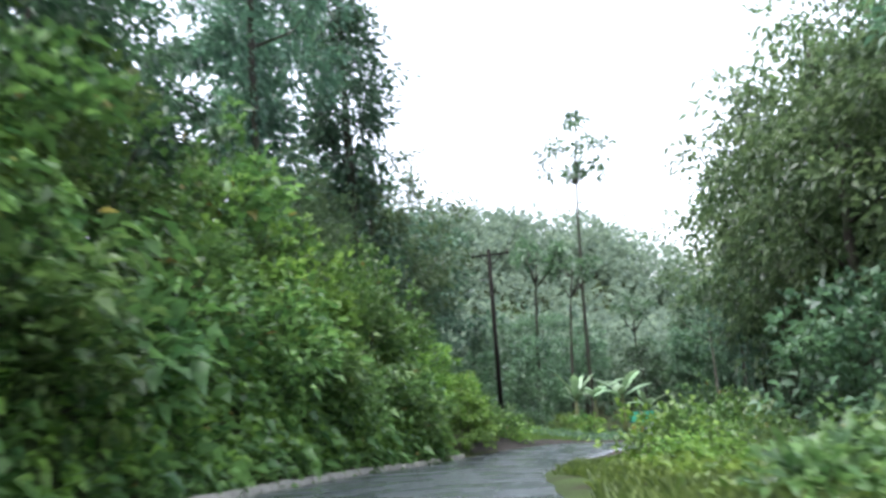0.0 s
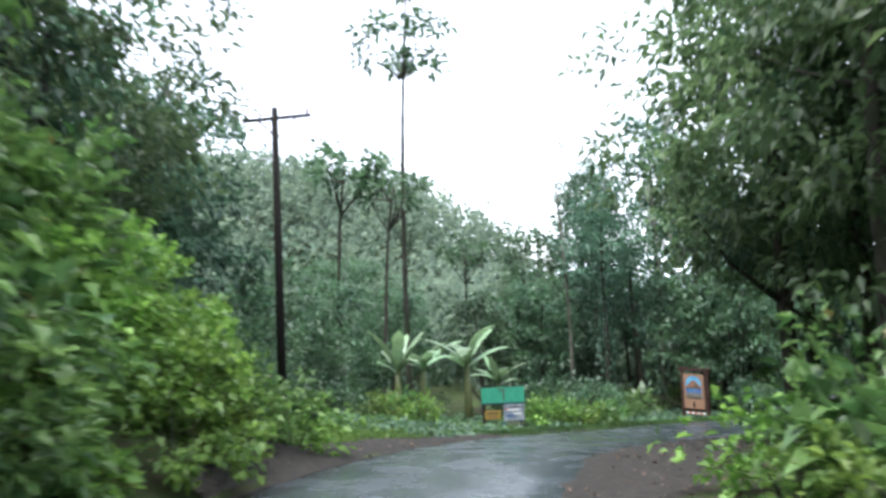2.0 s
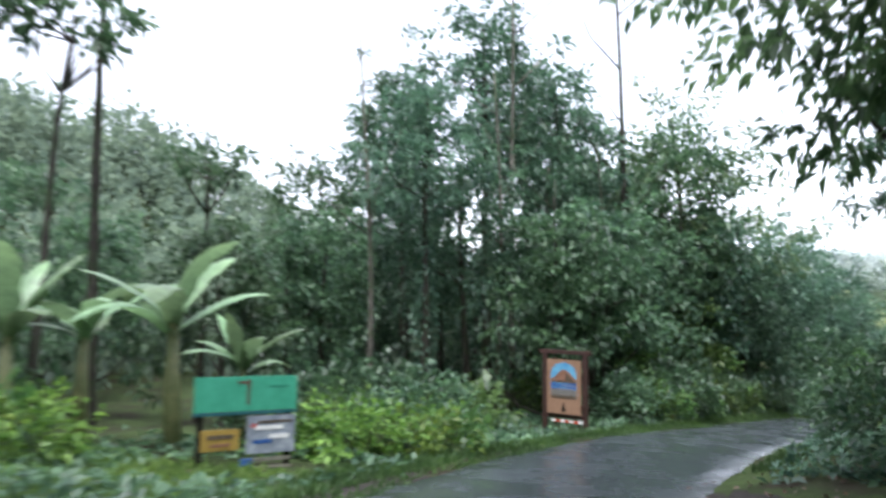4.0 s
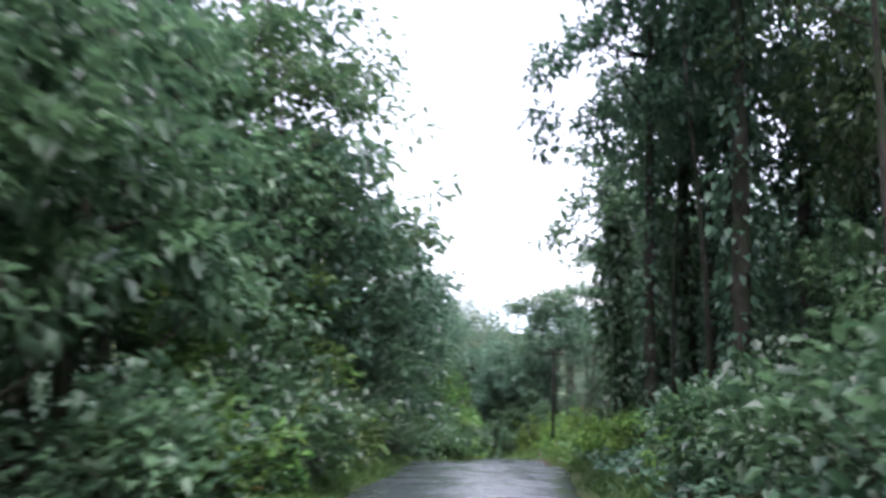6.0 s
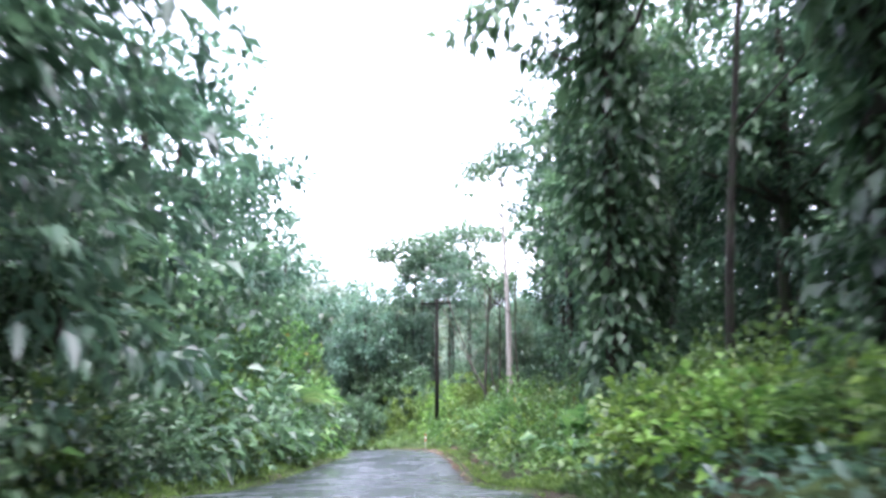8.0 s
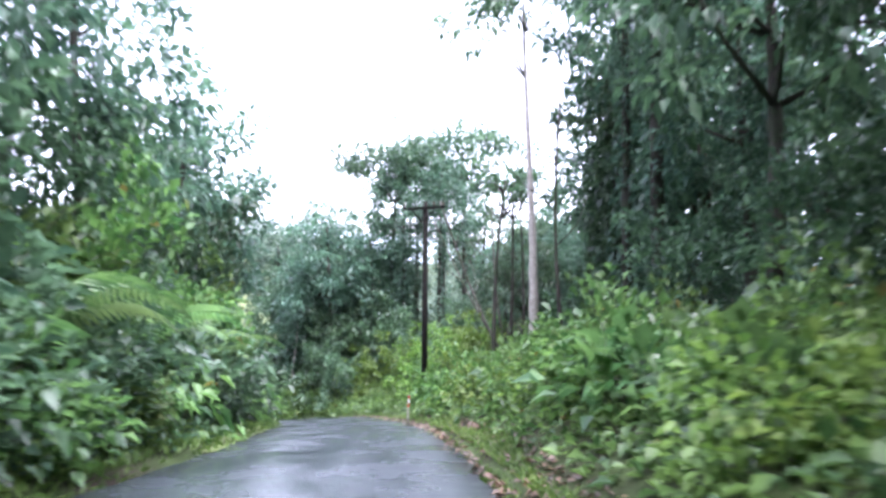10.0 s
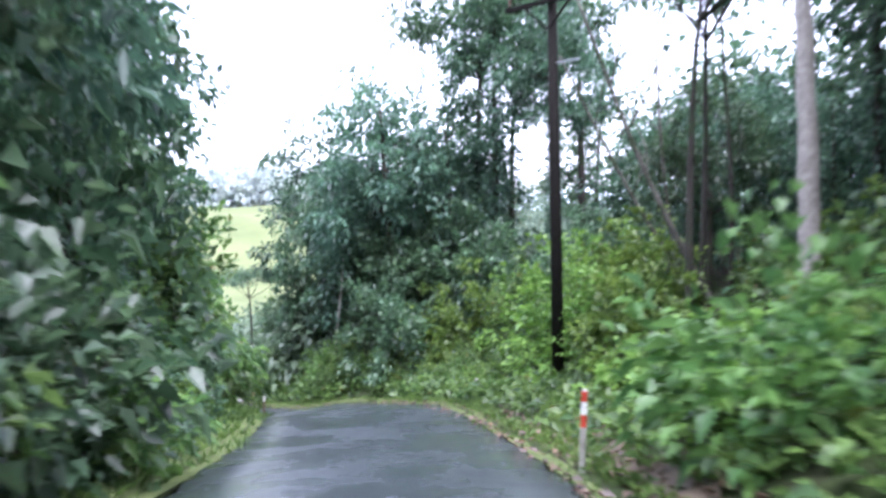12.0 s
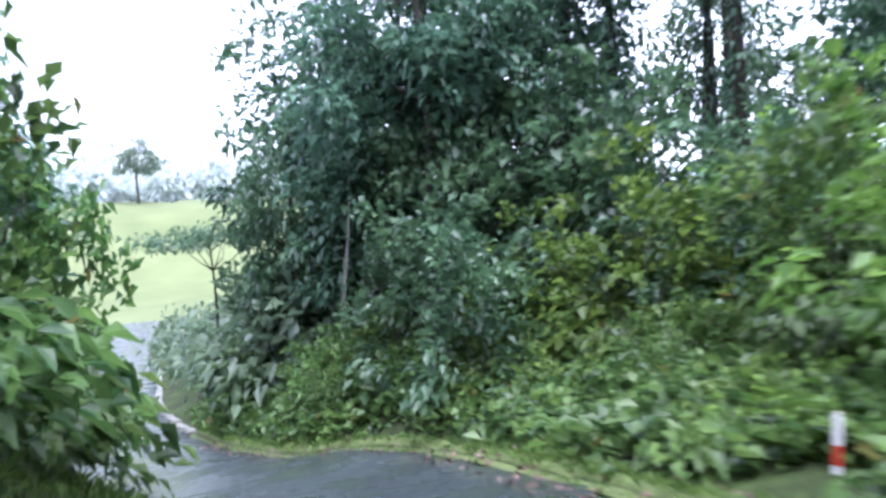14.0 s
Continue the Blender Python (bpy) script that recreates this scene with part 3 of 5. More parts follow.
kind_of("tallstem", make_tree(16, 20, 3.6, 8, 90, 34, 0.42, LEAF_DARK, girth=0.24, clump=0.8, vines=800, vine_r=0.40, vine_leaf=0.75), "straight tall tree with a bare dark trunk and high crown", "tree", FOREST)
kind_of("round", make_tree(17, 9.5, 2.9, 0.8, 92, 32, 0.40, LEAF_TREE, girth=0.15, clump=0.72), "young broadleaf tree leafy almost to the ground", "tree", "young trees")
kind_of("umbrella", make_tree(18, 15, 4.8, 11.0, 70, 34, 0.40, LEAF_TREE, "spreading_tree", girth=0.2, clump=0.95, low=0.0), "spreading tree with a flat layered light green crown", "tree", FOREST)
kind_of("white", make_tree(19, 17, 2.8, 12.5, 26, 30, 0.40, LEAF_TREE, "pale_trunk_tree", bark=BARK_PALE, girth=0.19, low=-0.2, clump=0.8), "tree with a pale smooth trunk above the bank", "tree", "pale trunk trees")
kind_of("tower", make_tree(33, 25, 2.6, 9, 70, 36, 0.42, LEAF_DARK, "vine_covered_tree", girth=0.34, vines=4600, clump=0.9, vine_r=1.5, vine_leaf=0.85), "tall dark tree wrapped from foot to crown in vines", "tree", FOREST)
kind_of("canopy", make_tree(34, 15, 4.3, 2.2, 190, 34, 0.34, LEAF_CANOPY, girth=0.24, clump=0.85, low=-0.8), "dense spreading rainforest tree with layered wet foliage", "tree", FOREST)
kind_of("wall", make_tree(35, 11, 3.3, 0.5, 150, 36, 0.36, LEAF_DARK, girth=0.15, clump=0.8, low=-0.85), "dark forest-edge tree leafy down to the undergrowth", "tree", FOREST)
kind_of("shrub", make_shrub(21, 2.0, 1.25, 640, 0.27, LEAF_SHRUB), "leafy green roadside shrub wet with rain", "shrub", "roadside shrubs")
kind_of("shrub2", make_shrub(22, 2.8, 1.4, 700, 0.31, LEAF_SHRUB, aspect=0.42), "tall leafy shrub with long green leaves", "shrub", "roadside shrubs")
kind_of("lime", make_shrub(23, 1.5, 1.2, 600, 0.23, LEAF_LIME, aspect=0.6), "low bright lime-green shrub on the verge", "shrub", "lime shrubs")
kind_of("big", make_shrub(24, 1.6, 1.1, 150, 0.55, LEAF_BIG, "broadleaf_plant", aspect=0.55, fine=True), "broad-leaved tropical plant with large drooping leaves", "plant", "broad-leaved plants")
kind_of("dark", make_shrub(25, 2.8, 1.5, 640, 0.31, LEAF_TREE), "dark green forest understorey shrub", "shrub", "understorey shrubs")
kind_of("thicket", make_shrub(26, 5.2, 2.3, 1300, 0.40, LEAF_TREE, "thicket", tops_n=60), "dense tall thicket of leafy saplings and creepers", "thicket", "forest thickets")
kind_of("thicket2", make_shrub(27, 5.0, 2.2, 1600, 0.36, LEAF_SHRUB, "thicket", tops_n=60, aspect=0.5), "bright green thicket of vines hanging over the bank", "thicket", "forest thickets")


kind_of("creeper", make_shrub(28, 4.6, 2.2, 1800, 0.33, LEAF_LIME, "thicket", tops_n=60, aspect=0.7), "bank of light green creepers draped over bushes", "thicket", "forest thickets")


def put(key, x, y, scale=1.0, turn=None, sink=0.15, z=None, sz=None):
    ob, used = KINDS[key]
    m = place(ob, x, y, scale, random.uniform(0, 6.28) if turn is None else turn, sink, z, sz)
    if not used:
        ob.matrix_basis = m
        KINDS[key][1] = True
        return ob
    s = ob.matrix_basis.to_scale()
    return copy_thing(ob, m @ Matrix.Diagonal((1 / s[0], 1 / s[1], 1 / s[2], 1)))


ARC = np.concatenate([[0], np.cumsum(np.linalg.norm(np.diff(LINE[:, :2], axis=0), axis=1))])
TAKEN = []


def index_at(s):
    """Station index of the road at s metres along it."""
    return int(np.clip(np.searchsorted(ARC, s), 0, len(LINE) - 1))


def clear_of(x, y, gap):
    return all((x - a) ** 2 + (y - b) ** 2 > max(gap, g) ** 2 for a, b, g in TAKEN)


def scatter(rng, keys, s0, s1, o0, o1, count, gap, scale=(0.85, 1.15), tries=30, sink=0.2):
    """Plants along the road from s0 to s1 metres, o0 to o1 metres to the right of its middle (left: negative)."""
    for _ in range(count):
        for _ in range(tries):
            x, y = beside(index_at(rng.uniform(s0, s1)), rng.uniform(o0, o1))
            i = near_index(x, y)
            if math.hypot(x - LINE[i, 0], y - LINE[i, 1]) < min(abs(o0), abs(o1)) - 2.77 + LINE[i, 3]:
                continue
            if clear_of(x, y, gap):
                k = keys[rng.integers(0, len(keys))]
                put(k, x, y, rng.uniform(*scale), rng.uniform(0, 6.28), sink)
                TAKEN.append((x, y, gap))
                break


def S(x, y):
    return float(ARC[near_index(x, y)])


rng = np.random.default_rng(77)
# trees that can be told apart
for key, x, y, sc in [
    # tall trees and low wood behind the first pole
    ("tallstem", -13.77, 56.03, 1.9), ("tower", -3.8, 41.0, 1.1), ("tower", -8.4, 37.6, 0.9), ("canopy", -3.7, 43.3, 1.1), ("tallstem", -6.1, 30.6, 1.1), ("broad2", -4.9, 12.6, 0.95), ("canopy", -5.6, 36.6, 0.8), ("broad2", -4.05, 61.43, 1.0), ("broad", -8.1, 54, 1.1), ("broad2", -3.51, 55.35, 1.15), ("broad2", -6.21, 52.92, 1.35), ("broad2", -2.56, 59.67, 1.25), ("broad2", -7.02, 58.86, 1.5), ("broad2", -10.26, 51.3, 1.4), ("broad2", -11.34, 57.51, 1.6),
    ("slim", 10.6, 64.94, 1.18), ("slim2", 6.08, 63.45, 1.5), ("slim2", 8.7, 62.2, 1.35), ("slim2", 14.85, 67.5, 1.1),
    ("round", 6.08, 62.1, 0.85), ("round", 14.85, 63.45, 0.8), ("round", 1.35, 59.4, 0.85), ("round", 10.8, 70.2, 0.9), ("round", 18.23, 66.15, 0.9), ("broad", 4.05, 78.3, 0.75), ("broad", 12.15, 81, 0.72), ("umbrella", 7.43, 72.9, 0.72),
    # inside the first bend
    ("broad", -9.72, 17.55, 1.0), ("broad", -11.07, 22.95, 1.05), ("broad2", -11.61, 28.35, 1.1), ("broad", -7.97, 12.83, 0.9), ("broad2", -14.18, 36.45, 1.2), ("canopy", 14.9, 32.4, 1.0), ("canopy", 18.6, 29.2, 1.25), ("canopy", 22.0, 33.5, 1.35), ("canopy", 24.2, 38.2, 1.3), ("canopy", 15.0, 26.6, 1.0), ("canopy", 14.6, 20.6, 0.95), ("canopy", 16.8, 37.8, 1.0), ("canopy", 19.4, 40.2, 0.9), ("broad2", 18.36, 36.72, 0.95), ("broad", 19.58, 30.38, 1.1), ("broad2", 15.66, 17.01, 1.0), ("tallstem", 20.52, 24.3, 0.9), ("broad2", 23.62, 40.91, 0.95), ("broad", 27.68, 37.8, 1.0), ("broad2", 25.65, 31.05, 1.0),
    # behind the wooden sign
    ("broad", 19.98, 66.83, 0.62), ("broad2", 24.84, 62.64, 0.8), ("tallstem", 25.11, 68.85, 0.85), ("tallstem", 29.03, 67.5, 1.05), ("broad2", 29.43, 63.18, 0.85), ("tallstem", 32.4, 65.48, 0.85), ("broad", 35.78, 64.12, 0.82), ("canopy", 42.0, 66.3, 1.25), ("wall", 39.6, 64.4, 1.05), ("wall", 43.6, 63.6, 0.95), ("broad", 38.9, 65.4, 1.05), ("broad2", 46.98, 66.96, 0.72), ("tallstem", 34.43, 71.55, 1.05), ("broad", 21.6, 75.6, 0.7), ("tallstem", 21.8, 61.0, 0.7), ("wall", 24.5, 73.0, 0.9), ("wall", 21.6, 71.0, 0.75),
    # the wood above the road before the second pole
    ("tallstem", 40.91, 52.58, 0.75), ("tallstem", 38.88, 50.22, 0.95), ("tallstem", 44.28, 48.87, 0.85), ("vine2", 54.81, 56.57, 0.9), ("vine2", 48.87, 52.65, 0.95), ("vine2", 60.4, 56.2, 0.8), ("vine2", 63.4, 55.8, 0.85), ("tallstem", 42.93, 50.76, 0.7), ("tallstem", 46.44, 51.7, 0.75), 
    ("canopy", 41.4, 45.6, 1.0), ("wall", 46.4, 47.4, 1.1), ("wall", 57.0, 51.4, 1.0), ("wall", 61.5, 51.6, 0.85),
    ("tallstem", 74.93, 59.8, 0.95), ("tallstem", 79.38, 60.75, 0.85), ("broad", 70.61, 57.51, 0.95), ("vine2", 84.11, 61.56, 0.95),
    ("broad2", 76.41, 57.24, 0.9), ("broad", 66.96, 55.22, 0.85), ("broad2", 81.54, 58.59, 0.85), ("broad", 56.16, 52.92, 0.8), ("broad2", 62.1, 52.65, 0.8), ("white", 83.6, 64.8, 1.05), ("tallstem", 88.56, 62.64, 0.6), ("slim2", 86.67, 67.1, 1.0), ("slim2", 90.45, 66.96, 1.0),
    # the dark wood beyond the second pole
    ("broad2", 98.01, 79.92, 0.85), ("broad2", 101.52, 82.62, 0.95), ("tallstem", 100.58, 76.0, 0.75), ("tallstem", 98.6, 72.8, 0.65), ("tallstem", 102.4, 73.4, 0.7), ("broad2", 104.62, 86.81, 0.95), ("round", 97.74, 71.55, 0.45), ("umbrella", 103.28, 77.62, 1.05), ("umbrella", 104.08, 91.4, 0.45), ("umbrella", 106.65, 72.9, 1.05),
    ("wall", 99.5, 81.5, 0.9), ("wall", 100.8, 78.0, 0.9), ("wall", 105.0, 79.0, 0.95), ("wall", 104.0, 84.0, 1.0), ("umbrella", 107.4, 77.0, 1.0), ("wall", 90.6, 87.2, 0.75),
    ("broad", 93.8, 66.7, 0.56), ("wall", 101.0, 65.5, 0.85), ("wall", 97.4, 63.6, 0.78), ("wall", 99.2, 68.6, 0.74), ("wall", 104.4, 67.4, 0.78), ("wall", 80.4, 58.0, 0.75), ("wall", 88.4, 61.0, 0.6), ("wall", 94.2, 63.0, 0.6), ("wall", 74.0, 55.6, 0.8),
    # left of the road there
    ("broad2", 75.06, 76.14, 0.85), ("broad2", 79.92, 79.38, 0.72), ("broad2", 68.18, 73.98, 0.95), ("broad2", 61.02, 73.17, 1.1), ("broad2", 56.7, 71.28, 0.95), ("round", 84.11, 83.16, 1.0), ("round", 87.21, 85.59, 0.8), ("round", 81.54, 82.08, 1.1), ("vine2", 83.97, 82.49, 0.7), ("vine2", 81.54, 80.87, 0.8), ("broad2", 82.22, 83.56, 0.8),
]:
    put(key, x, y, sc, sink=0.2)
    TAKEN.append((x, y, 2.0))
for x, y, sc in [(-1.76, 33.21, 1.15), (-2.43, 37.26, 1.2), (-0.68, 35.64, 0.85), (0.14, 37.53, 0.55), (-1.08, 39.69, 0.8), (-3.38, 41.31, 1.15), (0.27, 40.23, 0.42), (-1.89, 42.8, 0.75), (-0.27, 32.13, 0.7), (1.3, 33.4, 0.55), (1.3, 36.2, 0.45), (1.5, 38.2, 0.42), (1.5, 31.4, 0.5), (0.9, 35.2, 0.6), (1.7, 40.4, 0.32), (2.0, 33.0, 0.3)]:
    put("creeper" if sc < 1 else "thicket2", x, y, sc)
    TAKEN.append((x, y, 1.2))
for key, x, y, sc in [("lime", 6.6, 18.9, 1.0), ("big", 6.9, 18.3, 0.7), ("shrub2", 6.9, 19.3, 0.5), ("big", 6.3, 9.6, 0.5), ("big", 7.3, 10.3, 0.55), ("big", 5.9, 8.7, 0.45), ("big", 8.3, 9.8, 0.55), ("shrub", 9.6, 14.2, 0.7), ("big", 9.6, 26.6, 1.0), ("shrub2", 10.2, 27.4, 0.9), ("lime", 9.2, 28.0, 0.9)]:
    put(key, x, y, sc)
    TAKEN.append((x, y, 0.8))
put("thicket2", 90.72, 84.92, 0.65, sz=1.4)
for x, y, tall in [(76.41, 76, 1.3), (79.38, 78.03, 1.3), (82.35, 80.19, 1.2), (72.9, 74.25, 1.3)]:
    put("thicket", x, y, 0.86, sz=tall)
    TAKEN.append((x, y, 1.2))
for x, y, sc in [(95.98, 81.27, 0.75), (96.66, 82.22, 0.8), (97.47, 83.43, 0.7), (97.07, 81.14, 0.9)]:
    put("shrub", x, y, sc)
    TAKEN.append((x, y, 0.9))
TAKEN += [(75.06, 67.5, 1.3), (73.71, 66.96, 1.0), (84.6, 70.6, 1.6), (83.2, 70.0, 1.6), (81.6, 69.4, 1.5), (97.88, 82.49, 1.3)]
put("round", 99.36, 84.92, 0.6, sz=0.9)
TAKEN += [(19.6, 51.6, 1.7), (20.8, 52.8, 1.5), (80.0, 68.8, 1.5), (78.4, 68.2, 1.4), (76.8, 67.7, 1.4), (11.2, 47.2, 1.9), (10.4, 45.4, 1.5), (86.6, 72.4, 1.0), (85.6, 73.2, 1.0), (16.88, 74.25, 7.0), (19.58, 68.85, 5.0), (20.52, 63.72, 2.6), (24.03, 55.35, 2.4), (11.88, 49.14, 2.2), (3.1, 44.95, 1.6), (6.75, 45.23, 3.6), (3.38, 40.5, 2.0), (10.8, 51.98, 1.5), (21.87, 53.46, 2.0), (8.78, 47.25, 2.0), (7.29, 27, 2.0), (9.45, 30.64, 2.2), (11.61, 34.43, 2.2), (13.77, 38.07, 2.2), (16.47, 42.66, 2.2)]
a0, a1, a2, a3, a4, a5, a6 = S(1.35, -8.1), S(2.29, 27), S(13.5, 45.9), S(27, 52.65), S(48.6, 59.94), S(78.3, 71.55), S(95.85, 85.73)
# forest on each side
scatter(rng, ["round", "broad2"], a0, a1 - 4, -20, -8, 7, 3.0)
scatter(rng, ["broad", "tallstem", "broad2"], a3 + 4, a4, -26, -12, 10, 3.0, (0.75, 1.0))
scatter(rng, ["round", "round", "broad2"], a3, a4 + 6, -13, -6.8, 14, 2.6, (0.75, 1.05))
scatter(rng, ["round"], a4, a5 - 8, -12, -6.4, 10, 2.6, (0.7, 0.95))
scatter(rng, ["tallstem", "broad", "broad2"], a3 - 8, a4 + 8, 10, 25, 12, 2.8, (0.8, 1.05))
scatter(rng, ["tallstem", "broad", "tallstem"], a4 + 8, a5 + 6, 14, 26, 8, 2.8, (0.75, 1.0))
scatter(rng, ["broad", "broad"], a5 + 4, a6 + 8, 15, 28, 4, 3.0, (0.85, 1.05))
# thickets
scatter(rng, ["creeper", "thicket2", "creeper", "thicket2"], a0, a1 + 1, -7.4, -4.9, 30, 1.4, (0.75, 1.1))
scatter(rng, ["thicket", "thicket2"], a0, a1, -12, -7.5, 18, 2.0, (1.2, 1.6))
scatter(rng, ["thicket"], S(6.75, 37.8), a2, -20, -11.5, 14, 2.2, (0.6, 0.9))
scatter(rng, ["thicket2", "thicket2", "thicket"], S(39.15, 57.24), S(63.45, 65.61), -7.8, -5.4, 14, 1.6, (0.75, 1.05))
scatter(rng, ["thicket", "thicket2", "shrub2"], a3 + 2, a4, -10, -6.0, 22, 1.7, (0.7, 1.0))
scatter(rng, ["thicket", "thicket2"], a4, a5 - 3, -7.5, -4.9, 20, 1.6, (0.75, 1.1))
scatter(rng, ["thicket"], a2, a4, 7.0, 12, 20, 2.0, (0.55, 0.8))
scatter(rng, ["thicket"], a4, a5, 9, 14, 16, 2.2, (0.6, 0.8))
for x, y, sc in [(95.04, 79.52, 0.7), (99.77, 82.22, 0.9), (99.9, 84.24, 0.9), (99.9, 85.59, 0.9), (93.56, 77.49, 0.6), (99.36, 81.27, 1.0), (97.2, 78.84, 0.9), (95.85, 74.93, 0.85), (98.55, 76.95, 0.95), (93.69, 72.63, 0.6)]:
    put("thicket", x, y, sc)
    TAKEN.append((x, y, 1.3))
for x, y, sc in [(85.05, 81.27, 1.1), (87.21, 82.62, 1.1), (82.35, 80.87, 1.1), (89.37, 84.65, 0.9), (91.26, 87.75, 0.7), (80.46, 78.84, 0.75)]:
    put("thicket2", x, y, sc)
    TAKEN.append((x, y, 1.0))
scatter(rng, ["creeper", "thicket2"], a5 + 2, a6 - 4, 6.0, 12, 20, 1.6, (0.5, 0.72))
scatter(rng, ["thicket", "thicket2"], a6 - 4, a6 + 10, 6.0, 12, 9, 1.6, (0.6, 0.9))
scatter(rng, ["thicket"], S(1.35, 10.8), a2, 9.5, 16, 14, 2.2, (0.6, 0.9))
scatter(rng, ["thicket2"], a5 + 3, a6 - 1, -7.0, -4.8, 7, 1.6, (0.4, 0.6))
# undergrowth along the edges
scatter(rng, ["shrub", "shrub2", "big", "shrub"], a0 - 2, a1 + 2, -5.6, -3.6, 52, 0.85, (0.75, 1.15))
scatter(rng, ["lime", "shrub", "lime"], a1 - 1, S(5.4, 34.43), -7.5, -3.8, 20, 0.8, (0.6, 1.0))
scatter(rng, ["lime", "shrub", "big", "lime"], a0 + 4, S(1.08, 18.9), 5.0, 10.5, 34, 1.0, (0.35, 0.6))
scatter(rng, ["lime", "shrub"], S(1.08, 18.9), S(4.05, 31.05), 5.6, 9.5, 18, 1.0, (0.5, 0.8))
scatter(rng, ["shrub", "lime", "big"], S(4.05, 31.05), S(16.2, 47.52), 7.6, 11, 16, 1.0, (0.6, 0.95))
scatter(rng, ["shrub", "dark", "big"], S(15.53, 47.25), S(22.95, 50.49), 5.8, 10, 14, 1.0, (0.5, 0.8))
scatter(rng, ["shrub", "dark", "big", "lime", "shrub"], S(4.05, 32.4), a2 - 1, -13, -8.6, 22, 1.1, (0.6, 0.95))
scatter(rng, ["shrub", "lime", "dark"], a2 - 3, S(19.5, 50.5), -7.2, -4.2, 13, 0.95, (0.65, 0.95))
scatter(rng, ["dark", "dark", "big", "shrub"], a2 - 2, a4, -7.2, -4.2, 52, 1.0, (0.7, 1.05))
scatter(rng, ["lime", "shrub", "lime", "big"], S(39.0, 56.4), a4 + 3, 4.1, 7.6, 30, 0.9, (0.55, 0.85))
scatter(rng, ["shrub", "dark", "dark"], S(22.95, 50.49), S(40.0, 56.6), 4.3, 7.4, 34, 0.95, (0.5, 0.8))
scatter(rng, ["dark", "shrub", "big", "dark"], a4, a5 - 1, -5.6, -3.8, 44, 0.95, (0.65, 1.0))
scatter(rng, ["lime", "shrub", "lime", "big"], a4, a5 + 4, 4.2, 10.5, 76, 1.0, (0.55, 0.95))
scatter(rng, ["shrub", "lime", "shrub"], a5 - 4, a6 + 2, 4.3, 6.2, 26, 0.8, (0.4, 0.65))
scatter(rng, ["shrub", "lime", "big", "shrub", "shrub2"], a5 + 3, a6 + 10, 4.4, 8.2, 46, 1.0, (0.6, 0.95))
scatter(rng, ["shrub", "lime", "shrub"], a5, S(86.4, 76.95), -6.2, -4.4, 10, 0.9, (0.4, 0.7))


# ---- stuff: leaf cover on the banks, verge grass, woods too far to count ----
def stuff(name, v, f, mat, label, category):
    return tagged(new(name, leaf_mesh(name, v, f, mat)), label, category, kind="stuff")


def ground_cover(name, seed, count, s0, s1, o0, o1, leaf, mat, label, up=0.6, high=0.35):
    r = np.random.default_rng(seed)
    i = np.array([index_at(s) for s in r.uniform(s0, s1, count)])
    off = from_edge(i, r.uniform(o0, o1, count))
    jit = r.uniform(-0.4, 0.4, (count, 2))
    x, y = LINE[i, 0] + RIGHT[i, 0] * off + jit[:, 0], LINE[i, 1] + RIGHT[i, 1] * off + jit[:, 1]
    d = np.sqrt(((x[:, None] - LINE[None, ::3, 0]) ** 2 + (y[:, None] - LINE[None, ::3, 1]) ** 2).min(1))
    keep = d > min(abs(o0), abs(o1)) - 3.1 + LINE[i, 3]
    x, y = x[keep], y[keep]
    free = ((x - 23.62) ** 2 + (y - 55.15) ** 2 > 1.35**2) & ((x - 11.6) ** 2 + (y - 48.4) ** 2 > 1.9**2) & ((x - 86.4) ** 2 + (y - 72.9) ** 2 > 0.7**2)
    x, y = x[free], y[free]
    z = surface_z(x, y)
    w = r.uniform(0, 6.28, len(x))
    out = np.stack([np.cos(w), np.sin(w), up + 0 * w], 1)
    patch = 0.5 + 0.5 * wavy(2.2 * x, 2.2 * y)
    where = np.stack([x, y, z + r.random(len(x)) * high * patch], 1)
    v, f = leaves(r, where, out, leaf, leaf * 0.55, 0.2, 0.4, False)
    return stuff(name, v, f, mat, label, "ground cover")


def bank_drape(name, seed, count, s0, s1, e0, e1, leaf, aspect, mat, label):
    """Leaves hanging over the bank on the left from e0 to e1 metres beyond the road's edge, in lumps with hollows between."""
    r = np.random.default_rng(seed)
    i = np.array([index_at(s) for s in r.uniform(s0, s1, count)])
    e = e0 + (e1 - e0) * r.random(count) ** 1.25
    off = -(LINE[i, 3] + e)
    go = r.uniform(-0.3, 0.3, count)
    x, y = LINE[i, 0] + RIGHT[i, 0] * off + WAY[i, 0] * go, LINE[i, 1] + RIGHT[i, 1] * off + WAY[i, 1] * go
    z = surface_z(x, y)
    lump = np.clip(0.5 + 0.55 * wavy(3.1 * (x + y), 3.7 * z) + 0.35 * wavy(8.3 * y, 7.1 * z - 5.0 * x), 0.0, 1.4)
    push = (0.12 + 0.75 * lump) * r.random(count) ** 0.4 * np.clip(e / 0.8, 0.3, 1)
    x, y, z = x + RIGHT[i, 0] * push * 0.75, y + RIGHT[i, 1] * push * 0.75, z + push * 0.65
    out = np.stack([RIGHT[i, 0], RIGHT[i, 1], 0.25 + 0 * x], 1)
    v, f = leaves(r, np.stack([x, y, z], 1), out, leaf, leaf * aspect, 0.7, 0.5, False)
    return stuff(name, v, f, mat, label, "ground cover")


